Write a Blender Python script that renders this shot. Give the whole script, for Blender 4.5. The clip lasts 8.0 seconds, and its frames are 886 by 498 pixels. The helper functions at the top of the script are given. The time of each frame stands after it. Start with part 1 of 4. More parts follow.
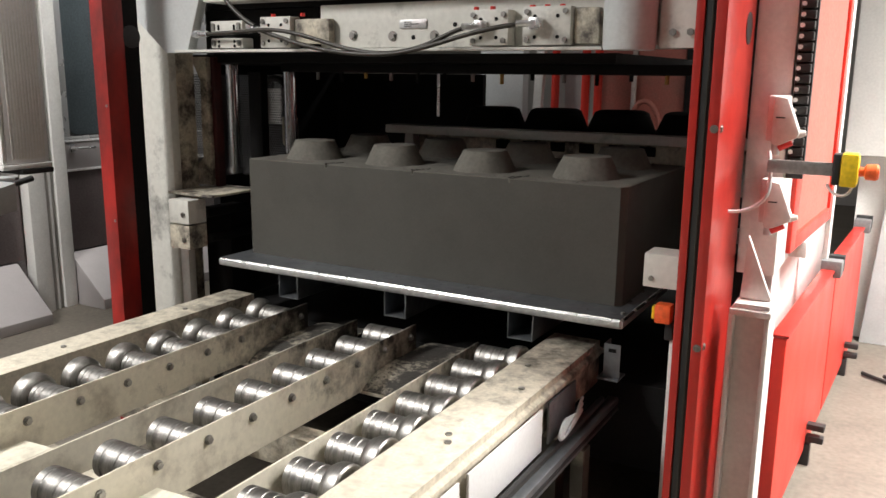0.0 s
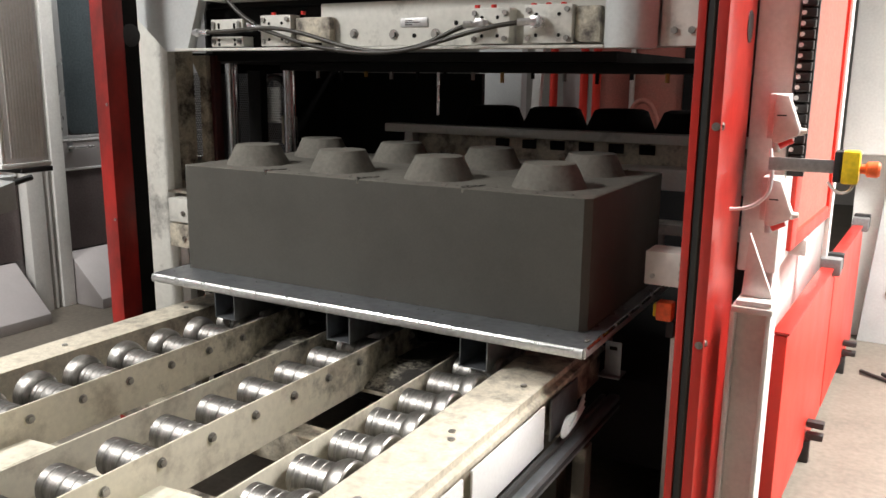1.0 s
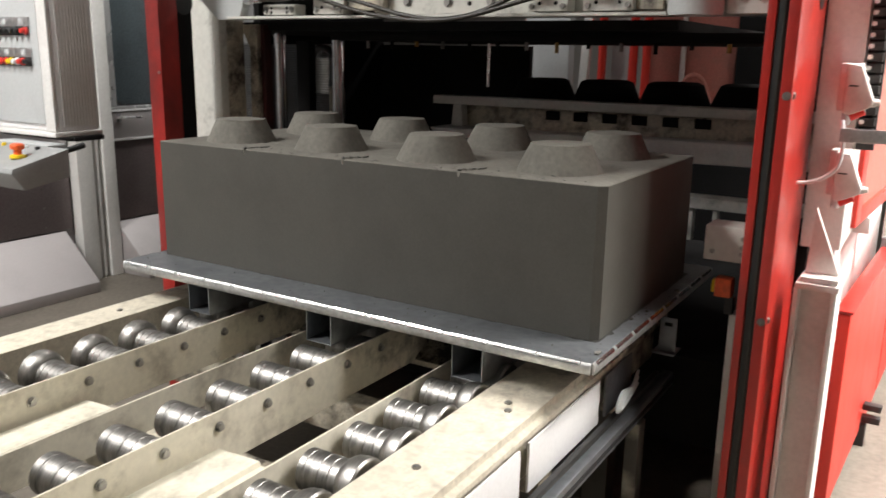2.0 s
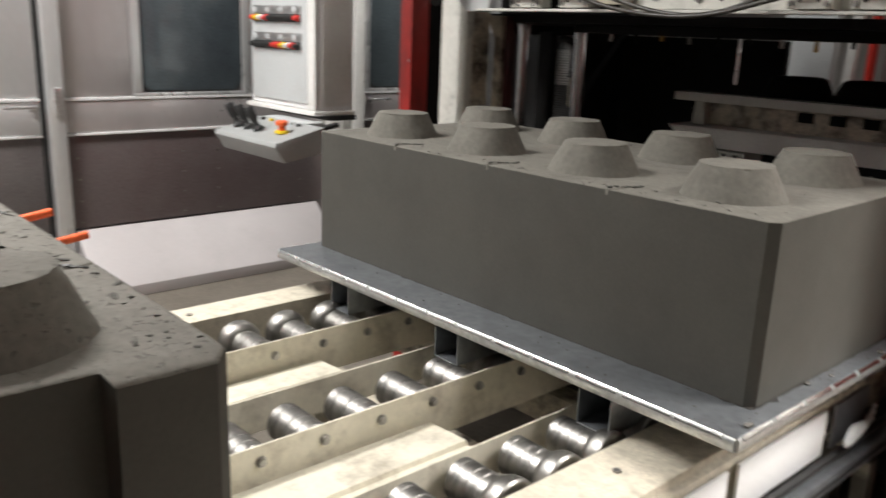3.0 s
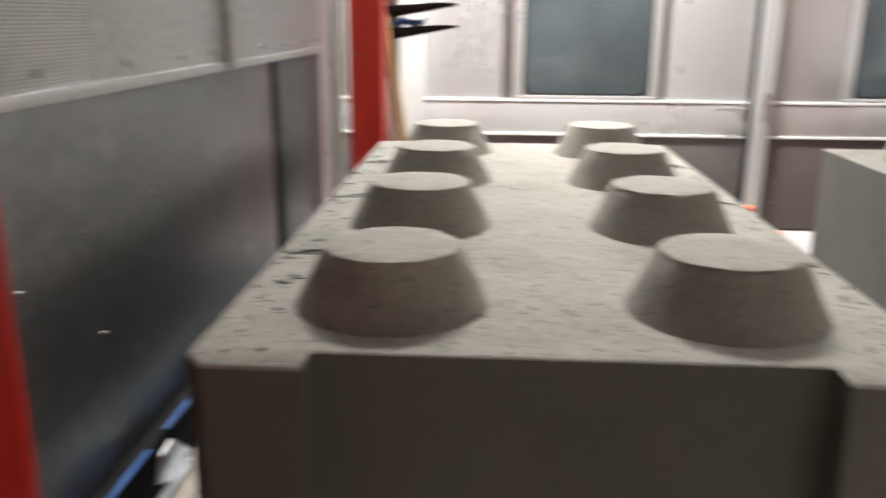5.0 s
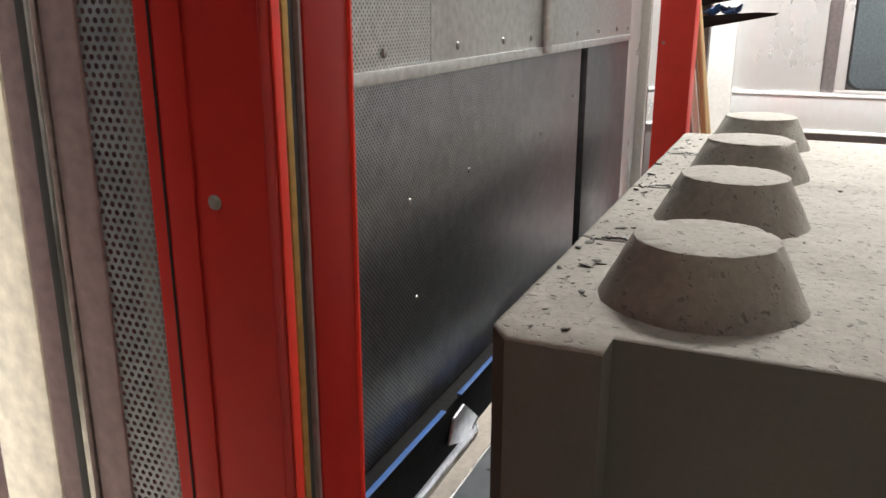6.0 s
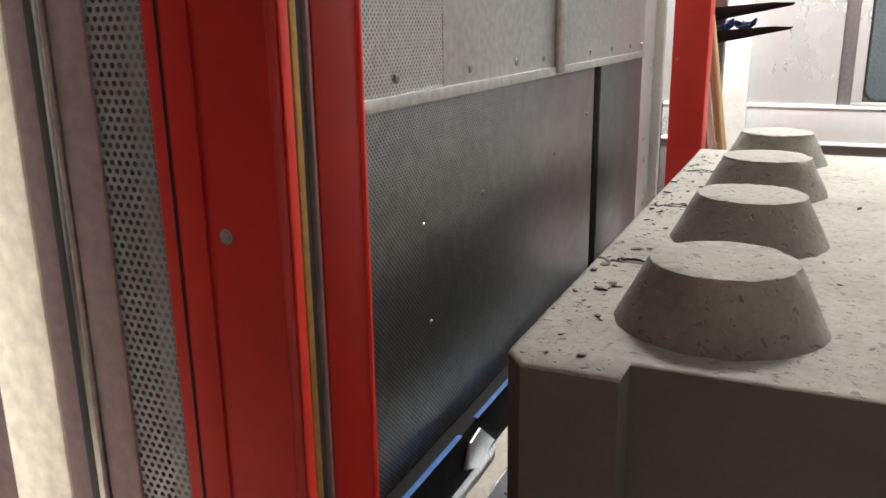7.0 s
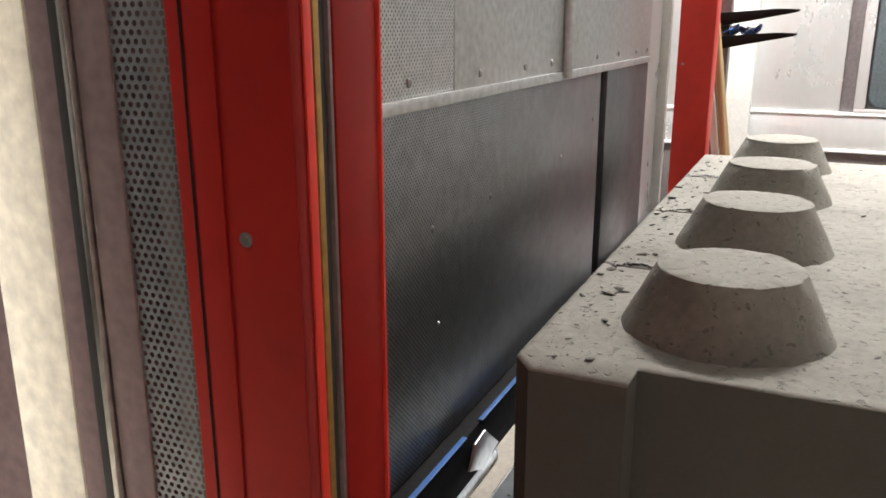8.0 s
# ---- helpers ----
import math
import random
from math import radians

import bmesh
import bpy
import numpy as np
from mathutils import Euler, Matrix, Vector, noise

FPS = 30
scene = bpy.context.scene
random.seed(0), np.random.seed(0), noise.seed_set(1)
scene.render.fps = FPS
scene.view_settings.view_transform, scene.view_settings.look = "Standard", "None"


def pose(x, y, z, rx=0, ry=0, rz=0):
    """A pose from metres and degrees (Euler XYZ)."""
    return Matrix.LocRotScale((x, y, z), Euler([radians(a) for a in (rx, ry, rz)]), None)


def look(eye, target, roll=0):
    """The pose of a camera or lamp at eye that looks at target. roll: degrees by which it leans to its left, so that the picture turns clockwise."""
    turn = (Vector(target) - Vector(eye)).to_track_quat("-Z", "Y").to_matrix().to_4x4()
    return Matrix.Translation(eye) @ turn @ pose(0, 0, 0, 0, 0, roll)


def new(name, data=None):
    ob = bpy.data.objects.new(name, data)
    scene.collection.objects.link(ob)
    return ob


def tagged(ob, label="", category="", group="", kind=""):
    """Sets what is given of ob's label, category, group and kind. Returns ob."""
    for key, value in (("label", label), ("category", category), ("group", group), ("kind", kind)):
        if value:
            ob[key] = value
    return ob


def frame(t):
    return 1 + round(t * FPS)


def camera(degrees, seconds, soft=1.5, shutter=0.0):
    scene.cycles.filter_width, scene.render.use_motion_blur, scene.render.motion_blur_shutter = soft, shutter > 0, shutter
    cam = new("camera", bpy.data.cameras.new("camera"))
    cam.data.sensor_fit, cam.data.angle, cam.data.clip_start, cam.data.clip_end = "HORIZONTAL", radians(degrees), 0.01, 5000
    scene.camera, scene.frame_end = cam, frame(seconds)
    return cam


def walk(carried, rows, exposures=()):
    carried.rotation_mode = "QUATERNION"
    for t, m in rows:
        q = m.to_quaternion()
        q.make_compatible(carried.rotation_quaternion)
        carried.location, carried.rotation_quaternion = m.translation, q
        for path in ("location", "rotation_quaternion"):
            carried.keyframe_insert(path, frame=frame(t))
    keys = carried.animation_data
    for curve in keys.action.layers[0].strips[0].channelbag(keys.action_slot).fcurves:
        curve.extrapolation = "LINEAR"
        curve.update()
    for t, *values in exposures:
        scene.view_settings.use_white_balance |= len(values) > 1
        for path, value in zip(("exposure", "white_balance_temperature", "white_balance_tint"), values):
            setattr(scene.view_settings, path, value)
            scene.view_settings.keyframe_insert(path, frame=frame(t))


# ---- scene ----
cam = camera(56.9, 8.0, 1.5, 0.5)
PATH = [
    (0, (1.574, 0.056, 1.491), (0.613, 1.76, 1.076), 0.6),
    (0.5, (1.57, 0.052, 1.493), (0.621, 1.763, 1.079), 0.5),
    (1, (1.561, 0.044, 1.485), (0.608, 1.753, 1.07), 0.6),
    (1.2, (1.552, 0.044, 1.493), (0.585, 1.741, 1.061), 0.5),
    (2.3, (1.491, 0.029, 1.446), (0.406, 1.633, 0.948), 1.9),
    (2.5, (1.502, 0.025, 1.469), (0.322, 1.554, 0.951), 2.7),
    (3, (1.525, 0.021, 1.485), (0.093, 1.318, 0.97), 2.2),
    (3.5, (1.547, 0.023, 1.488), (-0.013, 1.168, 0.985), 2.6),
    (4, (1.55, 0.027, 1.486), (-0.05, 1.121, 0.993), 2.4),
    (4.2, (1.558, 0.022, 1.49), (-0.134, 0.952, 0.969), 1.1),
    (4.5, (1.548, -0.025, 1.489), (-0.302, 0.524, 0.965), 0.6),
    (4.8, (1.54, -0.056, 1.488), (-0.378, 0.08, 0.937), 0.2),
    (5, (1.545, -0.085, 1.489), (-0.377, -0.195, 0.948), 0.4),
    (5.2, (1.548, -0.119, 1.481), (-0.344, -0.484, 0.942), 0.2),
    (6.3, (1.554, -0.12, 1.481), (-0.203, -0.889, 0.915), 0.1),
    (6.5, (1.548, -0.117, 1.485), (-0.221, -0.87, 0.934), 0.5),
    (7, (1.545, -0.121, 1.491), (-0.21, -0.919, 0.961), -0.8),
    (7.5, (1.546, -0.133, 1.49), (-0.187, -0.967, 0.94), -0.6),
    (8, (1.556, -0.129, 1.497), (-0.2, -0.926, 0.967), 0.0),
]
walk(cam, [(t, look(eye, target, roll)) for t, eye, target, roll in PATH],
     exposures=[(0, -0.3), (1.2, -0.28), (2.3, -0.28), (3.0, -0.22), (4.0, -0.15), (4.5, 0.25), (5.0, 0.5), (6.5, 0.57), (8, 0.57)])

# ---- world and light ----
world = bpy.data.worlds.new("hall")
scene.world = world
world.use_nodes = True
world.node_tree.nodes["Background"].inputs[0].default_value = (0.9, 0.95, 1.0, 1)
world.node_tree.nodes["Background"].inputs[1].default_value = 0.03


def area(name, m, sx, sy, watts, color=(1.0, 0.95, 0.88)):
    lamp = bpy.data.lights.new(name, "AREA")
    lamp.shape, lamp.size, lamp.size_y, lamp.energy, lamp.color = "RECTANGLE", sx, sy, watts, color
    ob = new(name, lamp)
    ob.matrix_world = m
    return ob


lamp_a = area("unseen_lamp", look((-2.0, -0.45, 3.9), (-2.0, -0.45, 0)), 0.6, 1.7, 300, (1.0, 0.98, 0.955))
lamp_b = area("unseen_lamp", look((2.7, 2.95, 3.9), (2.7, 2.95, 0)), 0.6, 1.6, 200, (1.0, 0.96, 0.92))
# Added lamp, unseen: lifts the cream post and perforated sheet.
lamp_c = area("unseen_lamp", look((1.7, -1.5, 3.4), (1.7, -1.5, 0)), 0.8, 0.4, 62, (1.0, 0.96, 0.9))
# Another unseen addition, whitening the machine flank and electric cabinet.
lamp_d = area("unseen_lamp", look((3.4, 3.8, 3.3), (3.0, 3.8, 0)), 0.5, 1.4, 240, (1.0, 0.97, 0.94))
# Unseen fill for the machine behind the press.
lamp_e = area("unseen_lamp", look((0.6, 7.0, 3.9), (0.6, 7.0, 0)), 2.0, 0.4, 34, (1.0, 0.96, 0.92))
# Unseen fill for the far end of the cabin wall.
lamp_f = area("unseen_lamp", look((-2.35, 3.7, 3.2), (-2.35, 3.7, 0)), 0.4, 1.4, 45, (1.0, 0.98, 0.955))
# Weak unseen fill over the conveyor.
lamp_g = area("unseen_lamp", look((-0.1, 1.1, 3.9), (-0.1, 1.1, 0)), 0.5, 1.2, 5, (1.0, 0.97, 0.93))
# Spreads are narrowed to keep light off the still block's end.
for lamp, degrees in ((lamp_a, 162), (lamp_b, 96), (lamp_c, 62), (lamp_d, 116), (lamp_g, 74)):
    lamp.data.spread = radians(degrees)

# ---- materials ----


def material(name, color, rough=0.6, metal=0.0, dark=None, amount=0.5, scale=3.0, grain=80.0, bump=0.1, coat=0.0,
             stretch=(1, 1, 1), grit=0.15, lo=0.45, hi=0.7):
    """A procedural surface: large stains towards dark, fine grain, uneven gloss, fine relief."""
    m = bpy.data.materials.new(name)
    m.use_nodes = True
    n, l = m.node_tree.nodes, m.node_tree.links
    b = n["Principled BSDF"]
    co = n.new("ShaderNodeTexCoord")
    mp = n.new("ShaderNodeMapping")
    mp.inputs["Scale"].default_value = stretch
    l.new(co.outputs["Object"], mp.inputs["Vector"])
    big = n.new("ShaderNodeTexNoise")
    big.inputs["Scale"].default_value, big.inputs["Detail"].default_value = scale, 6.0
    big.inputs["Roughness"].default_value = 0.65
    fine = n.new("ShaderNodeTexNoise")
    fine.inputs["Scale"].default_value, fine.inputs["Detail"].default_value = grain, 3.0
    for q in (big, fine):
        l.new(mp.outputs["Vector"], q.inputs["Vector"])
    ramp = n.new("ShaderNodeMapRange")
    ramp.inputs["From Min"].default_value, ramp.inputs["From Max"].default_value = lo, hi
    ramp.inputs["To Max"].default_value = amount
    l.new(big.outputs["Fac"], ramp.inputs["Value"])
    mix = n.new("ShaderNodeMix")
    mix.data_type = "RGBA"
    dark = dark or tuple(c * 0.45 for c in color)
    mix.inputs[6].default_value, mix.inputs[7].default_value = (*color, 1), (*dark, 1)
    l.new(ramp.outputs["Result"], mix.inputs[0])
    hs = n.new("ShaderNodeHueSaturation")
    val = n.new("ShaderNodeMapRange")
    val.inputs["From Min"].default_value, val.inputs["From Max"].default_value = 0.3, 0.7
    val.inputs["To Min"].default_value, val.inputs["To Max"].default_value = 1 - grit, 1 + grit
    l.new(fine.outputs["Fac"], val.inputs["Value"])
    l.new(val.outputs["Result"], hs.inputs["Value"])
    l.new(mix.outputs[2], hs.inputs["Color"])
    l.new(hs.outputs["Color"], b.inputs["Base Color"])
    rr = n.new("ShaderNodeMapRange")
    rr.inputs["To Min"].default_value, rr.inputs["To Max"].default_value = max(0.03, rough - 0.12), min(1, rough + 0.18)
    l.new(big.outputs["Fac"], rr.inputs["Value"])
    l.new(rr.outputs["Result"], b.inputs["Roughness"])
    b.inputs["Metallic"].default_value = metal
    b.inputs["Coat Weight"].default_value = coat
    if bump:
        bp = n.new("ShaderNodeBump")
        bp.inputs["Strength"].default_value, bp.inputs["Distance"].default_value = bump, 0.004
        l.new(fine.outputs["Fac"], bp.inputs["Height"])
        l.new(bp.outputs["Normal"], b.inputs["Normal"])
    return m


def pitted(m, pit, scale, lo, hi, tone):
    """Adds small torn pits, dark and sunk, of two sizes."""
    n, l = m.node_tree.nodes, m.node_tree.links
    b = n["Principled BSDF"]
    co = n.new("ShaderNodeTexCoord")
    tot = None
    for sc, k in ((scale, 0.0), (scale * 2.7, 0.035)):
        q = n.new("ShaderNodeTexNoise")
        q.inputs["Scale"].default_value, q.inputs["Detail"].default_value, q.inputs["Distortion"].default_value = sc, 3.0, 0.0
        l.new(co.outputs["Object"], q.inputs["Vector"])
        mr = n.new("ShaderNodeMapRange")
        mr.inputs["From Min"].default_value, mr.inputs["From Max"].default_value = lo + k, hi + k
        l.new(q.outputs["Fac"], mr.inputs["Value"])
        if tot is None:
            tot = mr
        else:
            mx = n.new("ShaderNodeMath")
            mx.operation = "MAXIMUM"
            l.new(tot.outputs[0], mx.inputs[0])
            l.new(mr.outputs[0], mx.inputs[1])
            tot = mx
    mix = n.new("ShaderNodeMix")
    mix.data_type = "RGBA"
    mix.inputs[7].default_value = (*tone, 1)
    l.new(b.inputs["Base Color"].links[0].from_socket, mix.inputs[6])
    sc = n.new("ShaderNodeMath")
    sc.operation = "MULTIPLY"
    sc.inputs[1].default_value = pit
    l.new(tot.outputs[0], sc.inputs[0])
    l.new(sc.outputs[0], mix.inputs[0])
    l.new(mix.outputs[2], b.inputs["Base Color"])
    bp = n.new("ShaderNodeBump")
    bp.invert = True
    bp.inputs["Strength"].default_value, bp.inputs["Distance"].default_value = 0.6, 0.004
    l.new(tot.outputs[0], bp.inputs["Height"])
    if b.inputs["Normal"].links:
        l.new(b.inputs["Normal"].links[0].from_socket, bp.inputs["Normal"])
    l.new(bp.outputs["Normal"], b.inputs["Normal"])
    return m


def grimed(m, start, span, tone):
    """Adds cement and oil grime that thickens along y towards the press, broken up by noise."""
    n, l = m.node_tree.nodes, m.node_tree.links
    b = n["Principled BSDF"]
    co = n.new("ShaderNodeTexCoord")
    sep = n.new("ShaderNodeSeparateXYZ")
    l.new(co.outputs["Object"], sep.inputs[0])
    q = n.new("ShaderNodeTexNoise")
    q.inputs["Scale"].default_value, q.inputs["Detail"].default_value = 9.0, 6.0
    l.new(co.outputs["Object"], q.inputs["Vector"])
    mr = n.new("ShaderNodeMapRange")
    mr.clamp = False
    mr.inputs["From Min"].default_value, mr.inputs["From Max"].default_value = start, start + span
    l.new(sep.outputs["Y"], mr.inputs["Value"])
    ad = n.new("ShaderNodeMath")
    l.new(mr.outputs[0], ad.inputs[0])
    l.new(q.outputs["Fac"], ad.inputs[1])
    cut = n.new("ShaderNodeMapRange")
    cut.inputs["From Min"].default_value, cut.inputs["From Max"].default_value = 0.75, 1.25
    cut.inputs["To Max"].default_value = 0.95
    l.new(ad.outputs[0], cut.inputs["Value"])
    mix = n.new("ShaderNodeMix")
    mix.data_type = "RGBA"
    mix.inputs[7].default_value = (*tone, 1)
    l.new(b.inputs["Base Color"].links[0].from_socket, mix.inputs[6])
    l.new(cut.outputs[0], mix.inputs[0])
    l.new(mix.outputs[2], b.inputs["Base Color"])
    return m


CONCRETE = pitted(material("fresh_concrete", (0.24, 0.226, 0.198), 0.92, dark=(0.17, 0.159, 0.138), amount=0.7, scale=5, grain=90, bump=0.15, grit=0.1), 0.5, 85, 0.615, 0.69, (0.085, 0.08, 0.07))
# Block sides: their weaker light is put into this darker colour.
CONCRETE_SIDE = material("shade_toned_concrete", (0.068, 0.065, 0.055), 0.7, dark=(0.05, 0.047, 0.04), amount=0.6, scale=2.5, grain=150, bump=0.06, grit=0.06)
DAMP = material("damp_concrete", (0.15, 0.142, 0.121), 0.85, dark=(0.1, 0.094, 0.08), amount=0.8, scale=6, grain=70, bump=0.2, grit=0.12)
CRUMB = material("concrete_crumb", (0.15, 0.142, 0.128), 0.95, bump=0.6)
WET = material("wet_cement", (0.045, 0.043, 0.038), 0.45, dark=(0.025, 0.024, 0.022), amount=0.7, scale=12, bump=0.2)
FLOOR = material("hall_floor", (0.155, 0.136, 0.11), 0.6, dark=(0.09, 0.078, 0.062), amount=0.8, scale=1.4, grain=40, bump=0.1)
CREAM = material("cream_paint", (0.74, 0.7, 0.58), 0.42, dark=(0.3, 0.26, 0.2), amount=0.75, scale=9, grain=60, bump=0.08, lo=0.5, hi=0.72, grit=0.06)
POST_CREAM = material("post_cream_paint", (0.85, 0.8, 0.68), 0.5, dark=(0.75, 0.7, 0.58), amount=0.2, scale=4, grain=60, bump=0.03)
CREAM_DIRTY = material("dirty_cream_paint", (0.55, 0.5, 0.4), 0.6, dark=(0.06, 0.05, 0.045), amount=0.95, scale=9, grain=90, bump=0.3, lo=0.45, hi=0.62)
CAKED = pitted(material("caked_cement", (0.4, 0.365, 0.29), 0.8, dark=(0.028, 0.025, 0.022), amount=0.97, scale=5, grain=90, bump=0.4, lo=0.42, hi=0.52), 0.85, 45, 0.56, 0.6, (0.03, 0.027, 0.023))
# Grime blotches on a red also lowered for the far column's shade.
RED_DARK = material("grimy_shaded_red_paint", (0.38, 0.018, 0.013), 0.4, dark=(0.06, 0.008, 0.007), amount=0.7, scale=2.6, grain=30, bump=0.03, grit=0.05, lo=0.44, hi=0.6, stretch=(1, 1, 0.5))
# Shaded copy of the column red: dim light set as colour.
RED_SHADED = material("shaded_red_paint", (0.27, 0.011, 0.008), 0.42, dark=(0.2, 0.009, 0.007), amount=0.5, scale=3, grain=30, bump=0.03, grit=0.05)
# Very dark red with near-black blotches.
RED_DARKEST = material("very_dark_red_paint", (0.06, 0.008, 0.007), 0.5, dark=(0.012, 0.006, 0.006), amount=0.8, scale=6, bump=0.05)
RED_SHADED.node_tree.nodes["Principled BSDF"].inputs["Specular IOR Level"].default_value = 0.2
PRESS_WHITE = material("oily_white_paint", (0.62, 0.61, 0.56), 0.4, dark=(0.07, 0.065, 0.06), amount=0.85, scale=4, grain=50, bump=0.1, lo=0.56, hi=0.72, grit=0.06)
WHITE = material("white_paint", (0.8, 0.79, 0.76), 0.4, dark=(0.5, 0.48, 0.45), amount=0.4, scale=3, bump=0.05, grit=0.05)
BEIGE = material("beige_paint", (0.72, 0.66, 0.625), 0.45, dark=(0.45, 0.38, 0.36), amount=0.5, scale=3, bump=0.05, grit=0.06)
RED = material("red_paint", (0.46, 0.022, 0.015), 0.34, dark=(0.27, 0.016, 0.012), amount=0.5, scale=3, grain=30, bump=0.04, coat=0.2, grit=0.06)
RED_BRIGHT = material("bright_red_paint", (0.68, 0.035, 0.02), 0.4, dark=(0.5, 0.03, 0.02), amount=0.4, scale=3, grain=30, bump=0.04, grit=0.05)
STEEL = material("roller_steel", (0.33, 0.32, 0.3), 0.38, 1.0, dark=(0.13, 0.125, 0.12), amount=0.8, scale=9, grain=60, bump=0.02, stretch=(5, 1, 1))
FLANGE = material("worn_flange_steel", (0.4, 0.39, 0.37), 0.42, 0.9, dark=(0.15, 0.14, 0.13), amount=0.7, scale=20, grain=120, bump=0.1)
GALV = material("galvanised_plate", (0.3, 0.318, 0.335), 0.38, 0.85, dark=(0.16, 0.17, 0.18), amount=0.6, scale=5, grain=40, bump=0.05)
EDGE = material("bright_ground_edge", (0.8, 0.8, 0.78), 0.2, 1.0, dark=(0.4, 0.4, 0.4), amount=0.5, scale=9, bump=0.03)
CLAD = material("brushed_cladding", (0.76, 0.77, 0.77), 0.27, 0.6, dark=(0.66, 0.66, 0.66), amount=0.35, scale=2.5, grain=40, bump=0.012, grit=0.03, stretch=(1, 1, 0.5))
CLAD_DARK = material("dull_cladding", (0.22, 0.2, 0.2), 0.42, 0.7, dark=(0.13, 0.11, 0.11), amount=0.6, scale=2, grain=60, bump=0.05)
CLAD_LIGHT = material("pale_kick_plate", (0.47, 0.44, 0.438), 0.45, 0.1, dark=(0.38, 0.355, 0.352), amount=0.5, scale=2, bump=0.01, grit=0.02)
DOORSTEEL = material("dark_door_sheet", (0.16, 0.165, 0.17), 0.35, 0.85, dark=(0.09, 0.09, 0.095), amount=0.6, scale=3, grain=50, bump=0.05)
# Black steel tone, also used as painted shade inside the press.
BLACK = material("black_steel_and_shade", (0.009, 0.0085, 0.0085), 0.7, 0.0, dark=(0.006, 0.006, 0.006), amount=0.6, scale=4, bump=0.2)
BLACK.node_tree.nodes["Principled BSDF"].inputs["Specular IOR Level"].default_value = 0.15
RUBBER = material("black_rubber", (0.02, 0.02, 0.02), 0.5, bump=0.05)
HOSE = material("oily_hose_rubber", (0.035, 0.03, 0.023), 0.4, amount=0.5, scale=20, bump=0.05)
CHROME = material("chrome_rod", (0.85, 0.85, 0.86), 0.26, 1.0, amount=0.3, scale=6, bump=0.0)
CONSOLE = material("dull_grey_enamel", (0.36, 0.37, 0.365), 0.5, dark=(0.27, 0.28, 0.275), amount=0.4, scale=4, bump=0.05, grit=0.05)
CLAMP = material("dark_grey_plastic", (0.16, 0.16, 0.16), 0.5, dark=(0.1, 0.1, 0.1), amount=0.4, bump=0.03)
GREY = material("grey_enamel", (0.55, 0.57, 0.57), 0.45, dark=(0.4, 0.41, 0.41), amount=0.4, scale=3, bump=0.06, grit=0.05)
ALU = material("aluminium_profile", (0.6, 0.6, 0.6), 0.35, 0.9, dark=(0.35, 0.35, 0.35), amount=0.5, scale=6, bump=0.05)
YELLOW = material("yellow_plastic", (0.85, 0.6, 0.02), 0.4, amount=0.2, bump=0.02)
ORANGE = material("orange_plastic", (0.85, 0.13, 0.03), 0.4, amount=0.2, bump=0.02)
KNOBRED = material("red_plastic", (0.7, 0.04, 0.03), 0.4, amount=0.2, bump=0.02)
BLUE = material("blue_film", (0.05, 0.15, 0.42), 0.4, amount=0.4, scale=12, bump=0.1)
WOOD = material("pale_wood", (0.45, 0.32, 0.16), 0.6, dark=(0.25, 0.17, 0.08), amount=0.6, scale=6, stretch=(1, 1, 0.1))
MAUVE = material("mauve_sheet", (0.2, 0.14, 0.14), 0.45, 0.3, dark=(0.15, 0.11, 0.11), amount=0.6, scale=4, bump=0.06)
BRASS = material("brass_strip", (0.45, 0.27, 0.08), 0.4, 0.7, amount=0.4, scale=9)
WINDOW = material("window_glass", (0.085, 0.105, 0.115), 0.1, 0.0, dark=(0.045, 0.055, 0.065), amount=0.8, scale=1.5, bump=0.0, coat=0.5)
PAPER = material("white_plastic", (0.82, 0.82, 0.82), 0.4, amount=0.15, dark=(0.6, 0.6, 0.6), bump=0.02, grit=0.03)
CEIL = material("ceiling_sheet", (0.3, 0.3, 0.3), 0.7, amount=0.3)
WALLP = material("hall_wall_paint", (0.5, 0.49, 0.47), 0.7, dark=(0.4, 0.39, 0.37), amount=0.4, scale=1.5, bump=0.05)

CLAD_MAUVE = material("warm_cladding", (0.6, 0.565, 0.56), 0.28, 0.6, dark=(0.4, 0.37, 0.365), amount=0.5, scale=2.5, grain=40, bump=0.012, grit=0.03, stretch=(1, 1, 0.5))
LOW = material("dark_lower_panel", (0.2, 0.185, 0.18), 0.42, 0.5, dark=(0.13, 0.11, 0.11), amount=0.6, scale=2, bump=0.05)
TRIM = material("bright_trim", (0.82, 0.82, 0.81), 0.35, 0.2, dark=(0.6, 0.6, 0.6), amount=0.4, scale=8, bump=0.02)
GUIDE = material("polished_guide_rod", (0.62, 0.63, 0.65), 0.16, 1.0, dark=(0.4, 0.4, 0.42), amount=0.5, scale=6, bump=0.0)
LOW_RED = material("reddish_lower_panel", (0.17, 0.14, 0.138), 0.42, 0.5, dark=(0.12, 0.08, 0.08), amount=0.6, scale=2, bump=0.05)
RUST = material("rusty_red", (0.4, 0.12, 0.09), 0.6, dark=(0.25, 0.13, 0.1), amount=0.7, scale=4, bump=0.1)
GALV_PALE = material("pale_galvanised", (0.55, 0.56, 0.55), 0.36, 0.8, dark=(0.38, 0.39, 0.38), amount=0.5, scale=3, grain=70, bump=0.05)


